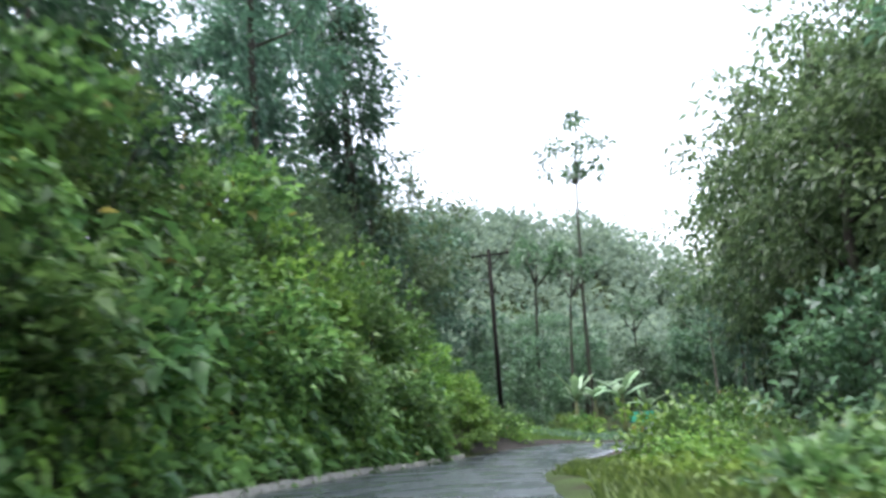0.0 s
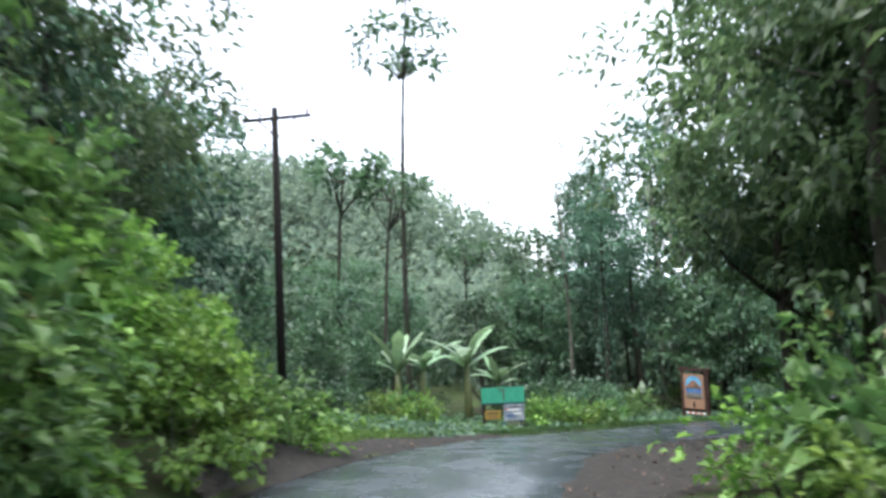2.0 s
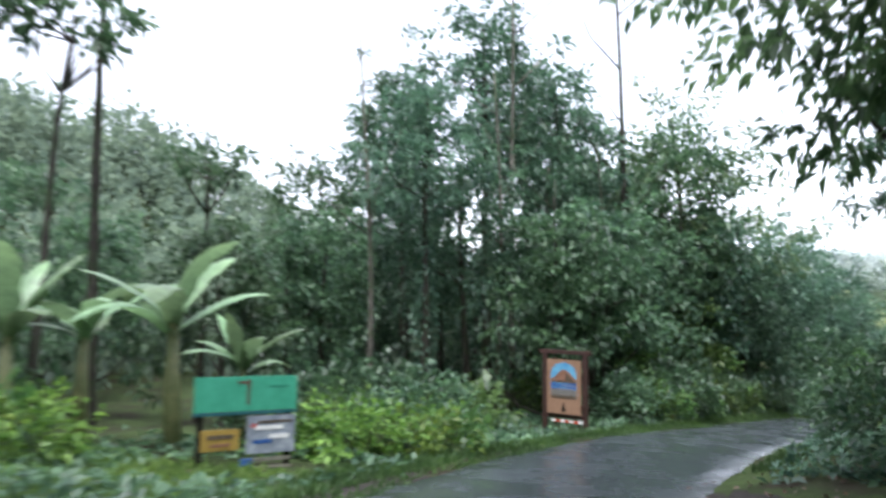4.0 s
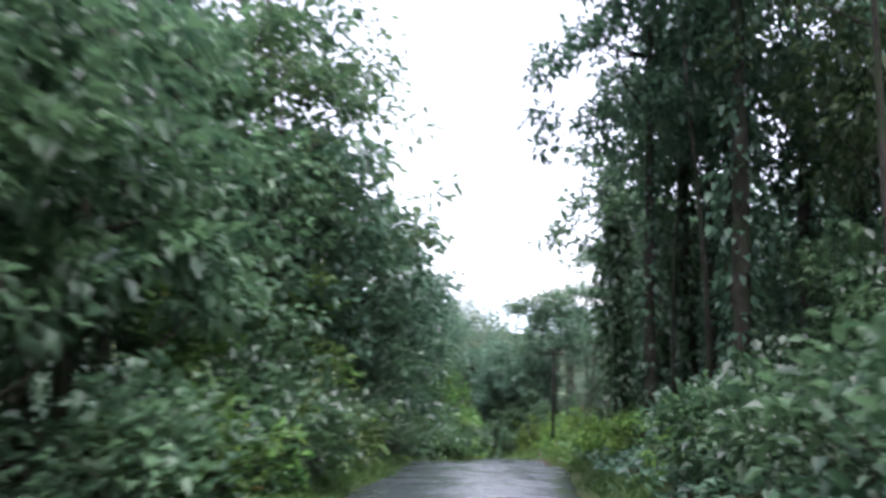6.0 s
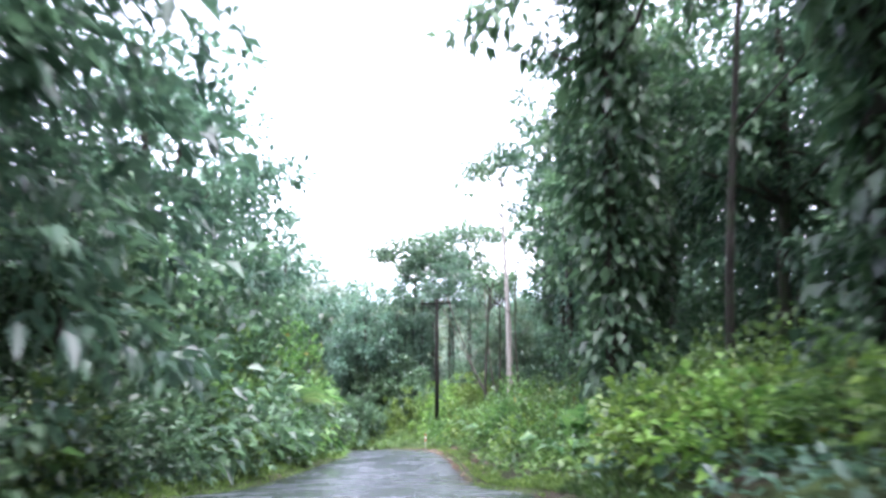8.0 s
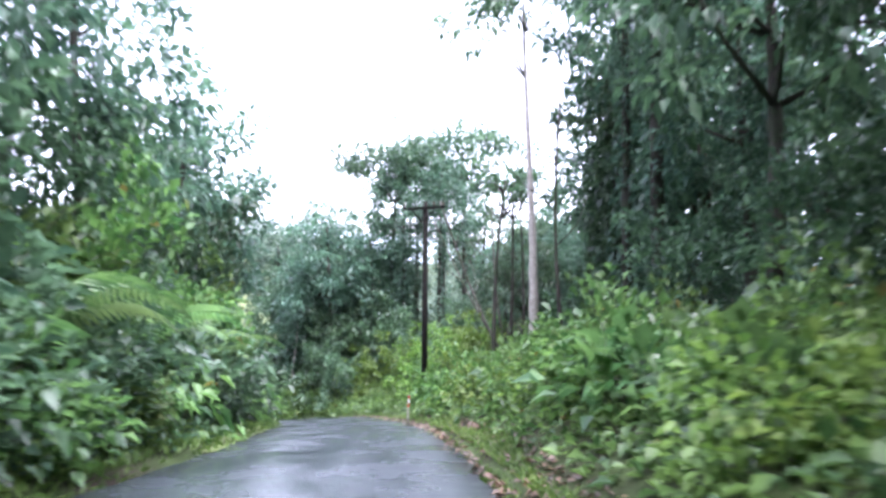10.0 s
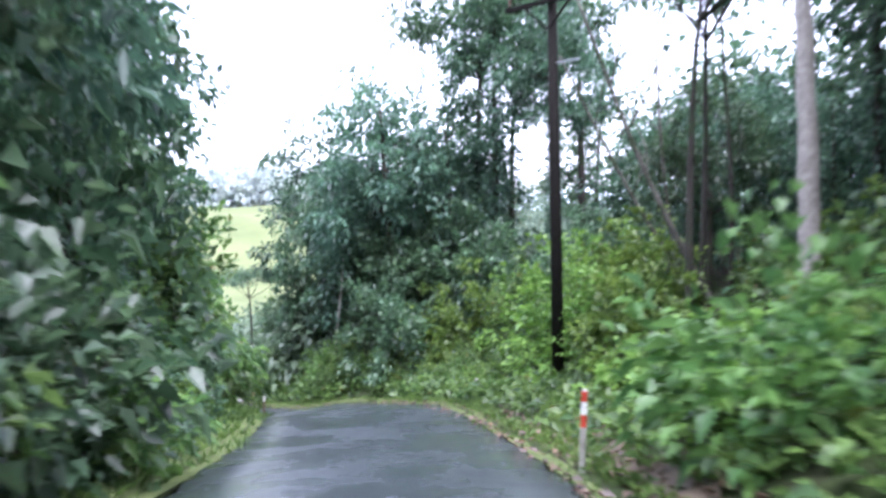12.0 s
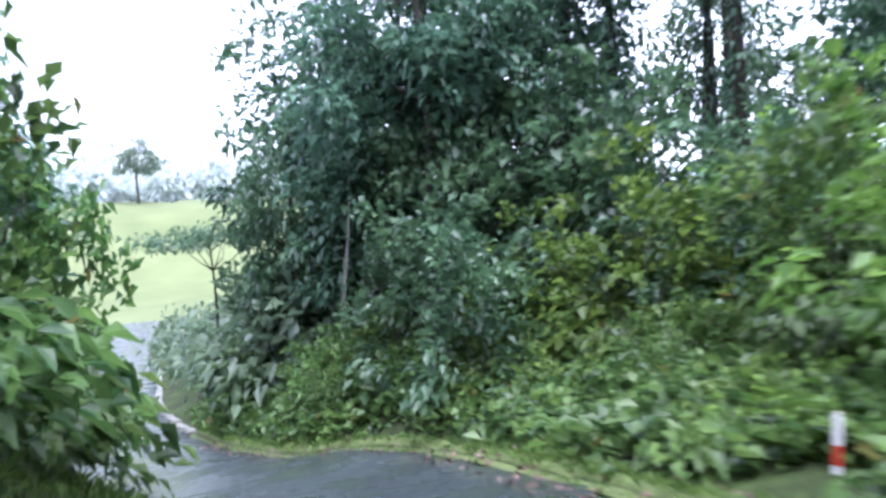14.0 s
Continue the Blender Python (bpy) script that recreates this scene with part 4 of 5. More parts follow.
bank_drape("bank_creepers", 1, 20000, a0, a1 + 2, 0.2, 6.2, 0.25, 0.55, LEAF_SHRUB, "creepers and ferns draped over the steep wet bank")
bank_drape("bank_creepers", 14, 12000, a0, a1 + 2, 0.5, 6.2, 0.29, 0.6, LEAF_LIME, "light green climbers spilling over the steep wet bank")
bank_drape("bank_creepers", 12, 2600, a0, a1 + 1, 0.4, 6.0, 0.48, 0.62, LEAF_BIG, "large-leaved climbers draped over the steep wet bank")
ground_cover("verge_plants", 7, 9000, S(16.2, 47.52), a4, 3.6, 10, 0.24, LEAF_DARK, "low dark plants under the trees", high=0.4)
ground_cover("verge_plants", 2, 15000, a4, a5, 3.6, 10, 0.24, LEAF_SHRUB, "low leafy plants covering the roadside bank", high=0.5)
ground_cover("verge_plants", 3, 22000, a2 - 6, a5 + 6, -9, -3.5, 0.24, LEAF_TREE, "low leafy plants under the roadside shrubs", high=0.4)
ground_cover("verge_plants", 4, 20000, a5 - 6, a6 + 8, 3.5, 9.5, 0.26, LEAF_SHRUB, "low leafy plants under the dark wood", high=0.5)
ground_cover("verge_plants", 8, 15000, a5 + 5, a6 + 6, 3.4, 6.8, 0.28, LEAF_SHRUB, "leafy plants spilling down to the bend", high=0.8)
ground_cover("verge_plants", 5, 12000, a0, a1 + 2, 4.2, 14, 0.24, LEAF_LIME, "low bright plants inside the bend", high=0.4)
ground_cover("verge_plants", 6, 9000, S(2.7, 28.35), a2, -16, -8, 0.24, LEAF_SHRUB, "low plants round the pull-off", high=0.35)


def grass_strip(seed, count, s0, s1, o0, o1, long_, label, mat=GRASS):
    r = np.random.default_rng(seed)
    i = np.array([index_at(s) for s in r.uniform(s0, s1, count)])
    off = from_edge(i, r.uniform(o0, o1, count))
    off = off + 0.16 * np.sin(ARC[i] * 0.9 + seed) * np.sign(off)
    go = r.uniform(-0.3, 0.3, count)
    x, y = LINE[i, 0] + RIGHT[i, 0] * off + WAY[i, 0] * go, LINE[i, 1] + RIGHT[i, 1] * off + WAY[i, 1] * go
    far = (x - 23.69) ** 2 + (y - 55.22) ** 2 > 0.85**2
    x, y = x[far], y[far]
    count = len(x)
    z = surface_z(x, y)
    w = r.uniform(0, 6.28, count)
    out = np.stack([0.5 * np.cos(w), 0.5 * np.sin(w), 1.4 + 0 * w], 1)
    v, f = leaves(r, np.stack([x, y, z], 1), out, long_, 0.03, 0.3, 0.25, False)
    return stuff("verge_grass", v, f, mat, label, "grass")


grass_strip(1, 20000, a4, a6 + 4, 2.72, 3.3, 0.17, "short yellow-green grass along the road edge")
grass_strip(2, 9000, a4, a6 + 2, -4.2, -2.7, 0.25, "short grass along the road edge")
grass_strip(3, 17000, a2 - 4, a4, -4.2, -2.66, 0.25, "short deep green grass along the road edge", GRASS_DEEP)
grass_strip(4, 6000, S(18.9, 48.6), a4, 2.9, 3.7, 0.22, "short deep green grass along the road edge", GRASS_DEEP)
grass_strip(5, 9000, a0, a1 - 3, 3.1, 5.0, 0.28, "bright wet grass inside the bend")
grass_strip(6, 16000, a1 + 4, a2, -9.5, -4.4, 0.25, "short grass behind the pull-off")


def wood(name, seed, places, hmin, hmax, rad, per, leaf, mat, label):
    """Crowns of a wood, as domes of leaves over the ground."""
    r = np.random.default_rng(seed)
    n = len(places)
    gzs = ground_z(places[:, 0], places[:, 1])
    h, ra = r.uniform(hmin, hmax, n), r.uniform(0.7, 1.25, n) * rad
    c = np.repeat(np.stack([places[:, 0], places[:, 1], gzs + h * 0.55], 1), per, 0)
    d = r.normal(0, 1, c.shape)
    d /= np.linalg.norm(d, axis=1)[:, None]
    size = np.repeat(np.stack([ra, ra, h * 0.5], 1), per, 0)
    where = c + d * size * r.uniform(0.7, 1.05, (len(c), 1)) * (1 + 0.2 * np.sin(4 * d[:, :1] * 3 + c[:, :1]))
    v, f = leaves(r, where, d, leaf, leaf * 0.55, 0.5, 0.6, False)
    return stuff(name, v, f, mat, label, "woods")


r0 = np.random.default_rng(9)
cand = r0.uniform((-70, -20), (150, 120), (5200, 2))
dist_r = np.sqrt(((cand[:, None, 0] - LINE[None, ::4, 0]) ** 2 + (cand[:, None, 1] - LINE[None, ::4, 1]) ** 2).min(1))
al = (cand[:, 0] - 80.8) * 0.75 + (cand[:, 1] - 73.2) * 0.66
ac = (cand[:, 0] - 80.8) * 0.66 - (cand[:, 1] - 73.2) * 0.75
opened = (cand[:, 1] > 36) & (cand[:, 0] < 36) & (cand[:, 0] > -4) & (r0.random(len(cand)) < 0.93)
near_wood = cand[(dist_r > 20) & (dist_r < 62) & ((al < 12) | (ac > 7)) & (al < 60) & ~opened & (cand[:, 0] > -40) & ~((cand[:, 0] > 96) & (cand[:, 1] > 69) & (cand[:, 1] < 86))]
wood("forest_interior", 3, near_wood[:1250], 5, 14, 2.6, 60, 0.8, LEAF_DARK, "dense rainforest behind the roadside trees")
far_c = r0.uniform((-42, 85), (64, 205), (1500, 2))
# the hill's mist sits in its leaf colour
wood("wooded_hill", 4, far_c[:640], 8, 13, 3.8, 150, 1.25, LEAF_HAZED, "wooded hillside beyond the bend, mist painted into its leaf colour")
vl = r0.uniform((-24, 20), (24, 74), (700, 2))
vx, vy = 80.8 + 0.75 * vl[:, 1] + 0.66 * vl[:, 0], 73.2 + 0.66 * vl[:, 1] - 0.75 * vl[:, 0]
vd = np.sqrt(((vx[:, None] - LINE[None, ::4, 0]) ** 2 + (vy[:, None] - LINE[None, ::4, 1]) ** 2).min(1))
wood("valley_scrub", 5, np.stack([vx, vy], 1)[vd > 3.6], 1.2, 4.0, 2.1, 90, 0.55, leaf_mat("scrub_leaves", (0.075, 0.125, 0.080), (0.135, 0.205, 0.120)), "scrub and small trees along the valley road")
hl = r0.uniform((34, 62), (120, 210), (300, 2))
# these woods take the same haze-paled leaf colour
wood("hazy_woods", 8, np.stack([80.8 + 0.75 * hl[:, 1] + 0.66 * hl[:, 0], 73.2 + 0.66 * hl[:, 1] - 0.75 * hl[:, 0]], 1), 7, 13, 4.0, 75, 1.3, LEAF_HAZED, "woods beside the open pasture with haze put into their leaf colour")


# ---- signs ----
def slab(name, pts, y0, y1, mat, parent, label=""):
    """A flat board with the outline pts (x, z), from depth y0 to y1."""
    n = len(pts)
    v = [(x, y0, z) for x, z in pts] + [(x, y1, z) for x, z in pts]
    f = [tuple(range(n)), tuple(range(2 * n - 1, n - 1, -1))] + [(i, i + n, (i + 1) % n + n, (i + 1) % n) for i in range(n)]
    return piece(name, mesh_of(name, v, f, mat), parent, label)


def board(name, size, at, mat, parent, label="", bevel=0.008):
    bm = bmesh.new()
    box(bm, size, at, bevel)
    return part(name, bm, mat, parent, label)


WAVE_PALE = plain("pale_grey_sign_paint", (0.16, 0.18, 0.20), (0.34, 0.36, 0.36), 12, 0.5, 0, 0.05, 0.002)


def park_sign():
    sign = new("wooden_sign")
    w, h, z0 = 1.21, 1.78, 0.55
    for x in (-0.72, 0.72):
        board("post", (0.16, 0.14, 2.95), (x, 0.10, 1.175), WOOD_RED, sign, "red-brown square timber post", 0.012)
    board("top_beam", (1.86, 0.15, 0.13), (0, 0.10, z0 + h + 0.24), WOOD_RED, sign, "", 0.012)
    board("lower_beam", (1.3, 0.09, 0.11), (0, 0.10, z0 - 0.08), WOOD_RED, sign, "", 0.01)
    panel = board("panel", (w, 0.05, h), (0, 0, z0 + h / 2), SIGN_TAN, sign, "tan painted board", 0.01)
    cx, top, half, arch = 0.0, z0 + h - 0.09, 0.455, 0.40
    low = top - 1.16
    ring = [(cx - half, low), (cx + half, low), (cx + half, top - arch)]
    ring += [(cx + half * math.cos(a), top - arch + arch * math.sin(a)) for a in [math.pi * k / 14 for k in range(1, 14)]] + [(cx - half, top - arch)]
    slab("painted_sky", ring, -0.029, -0.033, SKY_BLUE, panel, "arched blue painted sky")
    slab("painted_mountain", [(-0.45, low + 0.52), (0.45, low + 0.52), (0.45, low + 0.62), (0.30, low + 0.74), (0.12, low + 0.90), (0.03, low + 0.93), (-0.10, low + 0.91), (-0.28, low + 0.72), (-0.45, low + 0.58)], -0.034, -0.038, CONE_BROWN, panel, "painted brown volcano")
    slab("painted_lake", [(-0.45, low + 0.28), (0.45, low + 0.28), (0.45, low + 0.52), (-0.45, low + 0.52)], -0.034, -0.038, LAKE_BLUE, panel, "painted deep blue lake")
    slab("painted_shore", [(-0.45, low + 0.005), (0.45, low + 0.005), (0.45, low + 0.28), (-0.45, low + 0.28)], -0.034, -0.038, SHORE_GREY, panel, "painted grey pebbled shore")
    slab("painted_ground", [(-0.45, low + 0.006), (0.45, low + 0.006), (0.45, low + 0.07), (0.2, low + 0.10), (-0.1, low + 0.075), (-0.45, low + 0.11)], -0.039, -0.041, SHORE_DARK, panel, "painted dark foreground")
    slab("painted_horizon", [(-0.45, low + 0.50), (0.45, low + 0.50), (0.45, low + 0.57), (0.22, low + 0.55), (-0.05, low + 0.585), (-0.30, low + 0.55), (-0.45, low + 0.56)], -0.039, -0.041, SHORE_DARK, panel, "painted dark far bank")
    for k, (x, z, wd, mat) in enumerate([(-0.10, 0.47, 0.5, SKY_BLUE), (0.16, 0.41, 0.44, WAVE_PALE), (-0.14, 0.35, 0.52, SKY_BLUE), (0.05, 0.30, 0.6, WAVE_PALE)]):
        board("painted_wave", (wd, 0.004, 0.018), (x, -0.040, low + z), mat, panel, "pale painted streak", 0)
    slab("painted_slope", [(0.06, low + 0.53), (0.40, low + 0.53), (0.26, low + 0.66), (0.10, low + 0.84)], -0.039, -0.042, SHORE_DARK, panel, "painted shaded slope")
    slab("emblem", [(-0.075, z0 + 0.13), (-0.045, z0 + 0.07), (0.03, z0 + 0.07), (0.06, z0 + 0.13), (0.035, z0 + 0.27), (0.0, z0 + 0.40), (-0.04, z0 + 0.27)], -0.029, -0.033, POLE_WOOD, panel, "small dark emblem")
    for k in range(7):
        board("striped_segment", (0.155, 0.05, 0.065), (-0.22 + 0.157 * k, -0.30, z0 - 0.17), PAINT_RED if k % 2 else PAINT_WHITE, sign, "red painted segment" if k % 2 else "white painted segment", 0.006)
    for x in (-0.18, 0.64):
        board("stake", (0.05, 0.05, 0.75), (x, -0.26, z0 - 0.48), WOOD_RED, sign, "", 0.006)
    sign.matrix_basis = Matrix.Translation((24.07, 55.42, -8.17 - z0)) @ Matrix.Rotation(radians(-64.3), 4, "Z") @ Matrix.Rotation(radians(1.0), 4, "Y")
    tagged(sign, "red-brown timber sign with a tan board showing a painted volcano", "sign")


def green_signboard():
    sign = new("roadside_signboard")
    for x in (-0.78, 0.78):
        board("post", (0.09, 0.07, 2.0), (x, 0.06, -0.62), POLE_WOOD, sign, "dark wooden post", 0.008)
        board("post_foot", (0.11, 0.09, 0.16), (x, 0.06, -1.42), PAINT_WHITE, sign, "white painted foot", 0.01)
    up = board("upper_panel", (1.82, 0.03, 0.60), (0, 0, 0), SIGN_GREEN, sign, "sea-green painted board", 0.006)
    board("divider", (0.05, 0.012, 0.44), (0.02, -0.022, 0.03), SHORE_DARK, up, "dark narrow bar", 0)
    board("text_bar", (0.24, 0.008, 0.05), (-0.06, -0.02, 0.20), SHORE_DARK, up, "", 0)
    board("text_bar", (0.34, 0.008, 0.025), (0.55, -0.02, 0.13), plain("faded_green_text", (0.02, 0.22, 0.14), (0.03, 0.28, 0.18), 6, 0.5), up, "", 0)
    board("bottom_rail", (1.84, 0.05, 0.05), (0, 0.0, -0.335), plain("dark_teal_paint", (0.01, 0.08, 0.10), (0.02, 0.12, 0.14), 6, 0.5), sign, "dark teal rail", 0.006)
    lower = board("lower_panel", (0.88, 0.03, 0.66), (0.46, 0, -0.72), plain("pale_blue_grey_print", (0.13, 0.16, 0.20), (0.36, 0.40, 0.45), 5, 0.5), sign, "faded blue-grey printed board", 0.005)
    for k, (x, z, wd, mat) in enumerate([(0.52, -0.50, 0.62, SHORE_DARK), (0.42, -0.60, 0.5, PAINT_WHITE), (0.14, -0.56, 0.09, PAINT_RED), (0.60, -0.76, 0.36, PAINT_WHITE), (0.30, -0.84, 0.34, LAKE_BLUE)]):
        board("print_bar", (wd, 0.008, 0.07 if k else 0.045), (x, -0.02, z), mat, lower, "", 0)
    yel = board("yellow_panel", (0.66, 0.03, 0.36), (-0.44, 0, -0.78), YELLOW, sign, "small yellow-brown board", 0.005)
    board("print_bar", (0.44, 0.008, 0.07), (-0.44, -0.02, -0.72), SHORE_DARK, yel, "", 0)
    board("print_bar", (0.34, 0.008, 0.05), (-0.44, -0.02, -0.86), CONE_BROWN, yel, "", 0)
    for k in range(2):
        board("slat", (0.9, 0.03, 0.07), (0.40, 0.03, -1.16 - 0.15 * k), plain("old_grey_wood", (0.14, 0.14, 0.11), (0.26, 0.25, 0.20), 10, 0.7), sign, "grey wooden slat", 0.005)
    board("blue_tag", (0.24, 0.03, 0.20), (0.02, -0.01, -1.22), LAKE_BLUE, sign, "small blue board", 0.005)
    sign.matrix_basis = Matrix.Translation((11.81, 49.01, -5.98)) @ Matrix.Rotation(radians(1.5), 4, "Z") @ Matrix.Rotation(radians(2.0), 4, "Y")
    tagged(sign, "roadside signboard with a sea-green panel above small boards", "sign")


def marker_post(x, y, z_top, height, bands, label):
    post = new("marker_post")
    v, f = tube([(0, 0, -0.5), (0, 0, height)], [0.029, 0.029], 12)
    piece("core", mesh_of("core", v, f, PAINT_WHITE, True), post)
    z = height
    for size, mat, nm in bands:
        v, f = tube([(0, 0, z - size + 0.002), (0, 0, z - 0.002)], [0.032, 0.032], 14)
        piece("band", mesh_of("band", v, f, mat), post, nm + " painted band")
        z -= size
    v, f = tube([(0, 0, height), (0, 0, height + 0.012), (0, 0, height + 0.02)], [0.029, 0.026, 0.02], 12)
    piece("cap", mesh_of("cap", v, f, CONCRETE, True), post)
    post.matrix_basis = Matrix.Translation((x, y, z_top - height)) @ Matrix.Rotation(radians(3), 4, "X")
    return tagged(post, label, "marker post", "roadside marker posts")


park_sign()
green_signboard()
marker_post(3.32, 44.15, -5.33, 0.95, [(0.14, PAINT_WHITE, "white"), (0.32, CONE_BROWN, "faded red"), (0.45, SHORE_DARK, "black")], "faded marker post at the foot of the utility pole")
marker_post(75.5, 67.7, -14.44, 0.84, [(0.11, PAINT_RED, "red"), (0.13, PAINT_WHITE, "white"), (0.13, PAINT_RED, "red"), (0.4, CONCRETE, "worn grey")], "red and white banded marker post in the grass")
marker_post(86.82, 72.52, -16.67, 0.95, [(0.22, PAINT_WHITE, "white"), (0.15, PAINT_RED, "red"), (0.2, PAINT_WHITE, "white"), (0.15, PAINT_RED, "red")], "white marker post with red bands at the bend")
marker_post(84.6, 77.6, LINE[near_index(84.6, 77.6), 2] + 0.45, 0.46, [(0.12, PAINT_WHITE, "white"), (0.36, SHORE_DARK, "black")], "short black and white marker post on the verge")


# ---- kerb, pull-off, litter ----
def kerb(s0, s1, side, label, rise=0.02, mat=CONCRETE):
    rng2 = np.random.default_rng(3)
    kb = tagged(new("kerb"), label, "kerb", kind="structure")
    n = int((s1 - s0) / 1.05)
    bm = bmesh.new()
    box(bm, (0.30, 1.0, 0.26), (0, 0, 0), 0.035)
    me = bpy.data.meshes.new("kerb_block")
    bm.to_mesh(me)
    bm.free()
    me.materials.append(mat)
    for k in range(n):
        i = index_at(s0 + 1.05 * k)
        o = side * (LINE[i, 3] + 0.12)
        a = math.atan2(WAY[i, 1], WAY[i, 0]) - math.pi / 2
        m = Matrix.Translation((LINE[i, 0] + RIGHT[i, 0] * o, LINE[i, 1] + RIGHT[i, 1] * o, LINE[i, 2] + rise + rng2.normal(0, 0.012))) @ Matrix.Rotation(a + rng2.normal(0, 0.015), 4, "Z") @ Matrix.Rotation(rng2.normal(0, 0.02) + math.atan2(LINE[min(i + 3, len(LINE) - 1), 2] - LINE[i, 2], 1.5), 4, "X")
        piece("kerb_block", me, kb, "", m)


def patch(name, s0, s1, o0, o1, mat, label, seed):
    """A ragged patch of bare ground that follows the ground beside the road."""
    i0, i1 = index_at(s0), index_at(s1)
    ns, no = i1 - i0, 12
    v = []
    for a in range(ns + 1):
        i = i0 + a
        fade = math.sin(math.pi * min(max(a / ns, 0.02), 0.98)) ** 0.5
        far = o0 + (o1 - o0) * fade * (1 + 0.12 * math.sin(a * 0.9 + seed) + 0.05 * math.sin(a * 2.3))
        for b in range(no + 1):
            o = from_edge(i, o0 + (far - o0) * b / no)
            v.append((LINE[i, 0] + RIGHT[i, 0] * o, LINE[i, 1] + RIGHT[i, 1] * o, 0))
    v = np.array(v)
    z = surface_z(v[:, 0], v[:, 1])
    near = np.array([near_index(a, b) for a, b in v[:, :2]])
    on_road = np.hypot(v[:, 0] - LINE[near, 0], v[:, 1] - LINE[near, 1]) < LINE[near, 3] - 0.3
    z = np.where(on_road, np.maximum(z, LINE[near, 2] + 0.03), z)
    by_edge = np.hypot(v[:, 0] - LINE[near, 0], v[:, 1] - LINE[near, 1]) < LINE[near, 3] + 0.45
    z = np.where(by_edge, np.maximum(z, LINE[near, 2] - 0.055), z)
    edge = (np.arange(len(v)) % (no + 1) == no)
    v[:, 2] = np.where(edge, z - 0.08, z + 0.05 + 0.012 * wavy(7 * v[:, 0], 7 * v[:, 1]))
    k = np.arange(len(v)).reshape(ns + 1, no + 1)
    q = np.stack([k[:-1, :-1], k[:-1, 1:], k[1:, 1:], k[1:, :-1]], -1).reshape(-1, 4)
    tagged(new(name, mesh_of(name, v, q, mat, True)), label, "ground", kind="structure")


def litter(seed, count, s0, s1, o0, o1, label):
    r = np.random.default_rng(seed)
    i = np.array([index_at(s) for s in r.uniform(s0, s1, count)])
    off = from_edge(i, r.uniform(o0, o1, count))
    go = r.uniform(-0.3, 0.3, count)
    x, y = LINE[i, 0] + RIGHT[i, 0] * off + WAY[i, 0] * go, LINE[i, 1] + RIGHT[i, 1] * off + WAY[i, 1] * go
    z = np.maximum(surface_z(x, y) + 0.02, LINE[i, 2] + np.where(np.abs(off) < LINE[i, 3], 0.015, -1))
    w = r.uniform(0, 6.28, count)
    v, f = leaves(r, np.stack([x, y, z + 0.03], 1), np.stack([np.cos(w), np.sin(w), 0.1 + 0 * w], 1), 0.12, 0.07, 0.1, 0.15, False)
    stuff("leaf_litter", v, f, LITTER, label, "leaf litter")


LITTER = leaf_mat("fallen_leaves", (0.05, 0.032, 0.022), (0.15, 0.095, 0.055), rough=0.5, through=0.05)
GRAVEL = plain("muddy_gravel", (0.018, 0.017, 0.015), (0.050, 0.047, 0.041), 7, 0.95, 0, 0.8, 0.03)
kerb(S(1.08, 5.4), S(2.97, 29.7), -1, "weathered pale concrete kerb under the bank")
kerb(S(98.0, 89.5), S(121.0, 113.0), 1, "low mossy concrete kerb along the valley road", -0.07, MOSSY)
patch("pull_off", S(3.24, 30.38), S(14.85, 46.98), -2.7, -5.6, GRAVEL, "muddy gravel pull-off beside the bend", 4)
patch("bare_shoulder", S(2.97, 28.35), S(16.2, 47.25), 2.5, 5.4, GRAVEL, "dark bare soil inside the bend", 7)
TURF = plain("verge_turf", (0.06, 0.085, 0.03), (0.13, 0.165, 0.06), 5, 0.9, 0, 0.8, 0.05)
patch("grass_verge", S(67.5, 66.69), S(102.6, 95.85), 2.68, 3.15, TURF, "strip of short yellow-green grass along the bend", 11)
patch("grass_verge", S(63.45, 65.2), S(89.1, 78.3), -2.68, -3.5, TURF, "strip of short grass on the inside of the bend", 13)
patch("bare_bank", S(72.6, 68.8), S(78.6, 71.6), 3.1, 4.3, DIRT, "bare brown soil on the bank behind the marker post", 23)
litter(1, 2600, a4 + 8, a5 + 3, 2.6, 3.5, "brown fallen leaves along the road edge")
litter(2, 500, S(2.97, 28.35), S(18.9, 48.6), 2.4, 6.0, "brown fallen leaves inside the bend")
litter(3, 400, S(2.97, 28.35), a2, -7.5, -2.6, "brown fallen leaves on the pull-off")
litter(4, 500, a5 + 3, a6, 2.2, 3.3, "brown fallen leaves along the bend")


# ---- banana plants and palms: every leaf a part ----
def blade(rng2, length, width, arch, cut, seg=9):
    """A long arching leaf along +x, split at the edge."""
    v, f = [], []
    for k in range(seg + 1):
        t = k / seg
        x = length * (t - 0.18 * arch * t * t)
        z = length * (0.55 * t - 0.62 * arch * t * t)
        w = width * (math.sin(math.pi * min(1, 0.06 + 0.94 * t)) ** 0.6) * 0.5
        wl, wr = w * (1 - cut * rng2.random()), w * (1 - cut * rng2.random())
        v += [(x, wl, z - 0.25 * wl), (x, 0, z), (x, -wr, z - 0.25 * wr)]
    for k in range(seg):
        a = 3 * k
        f += [(a, a + 1, a + 4, a + 3), (a + 1, a + 2, a + 5, a + 4)]
    return v, f


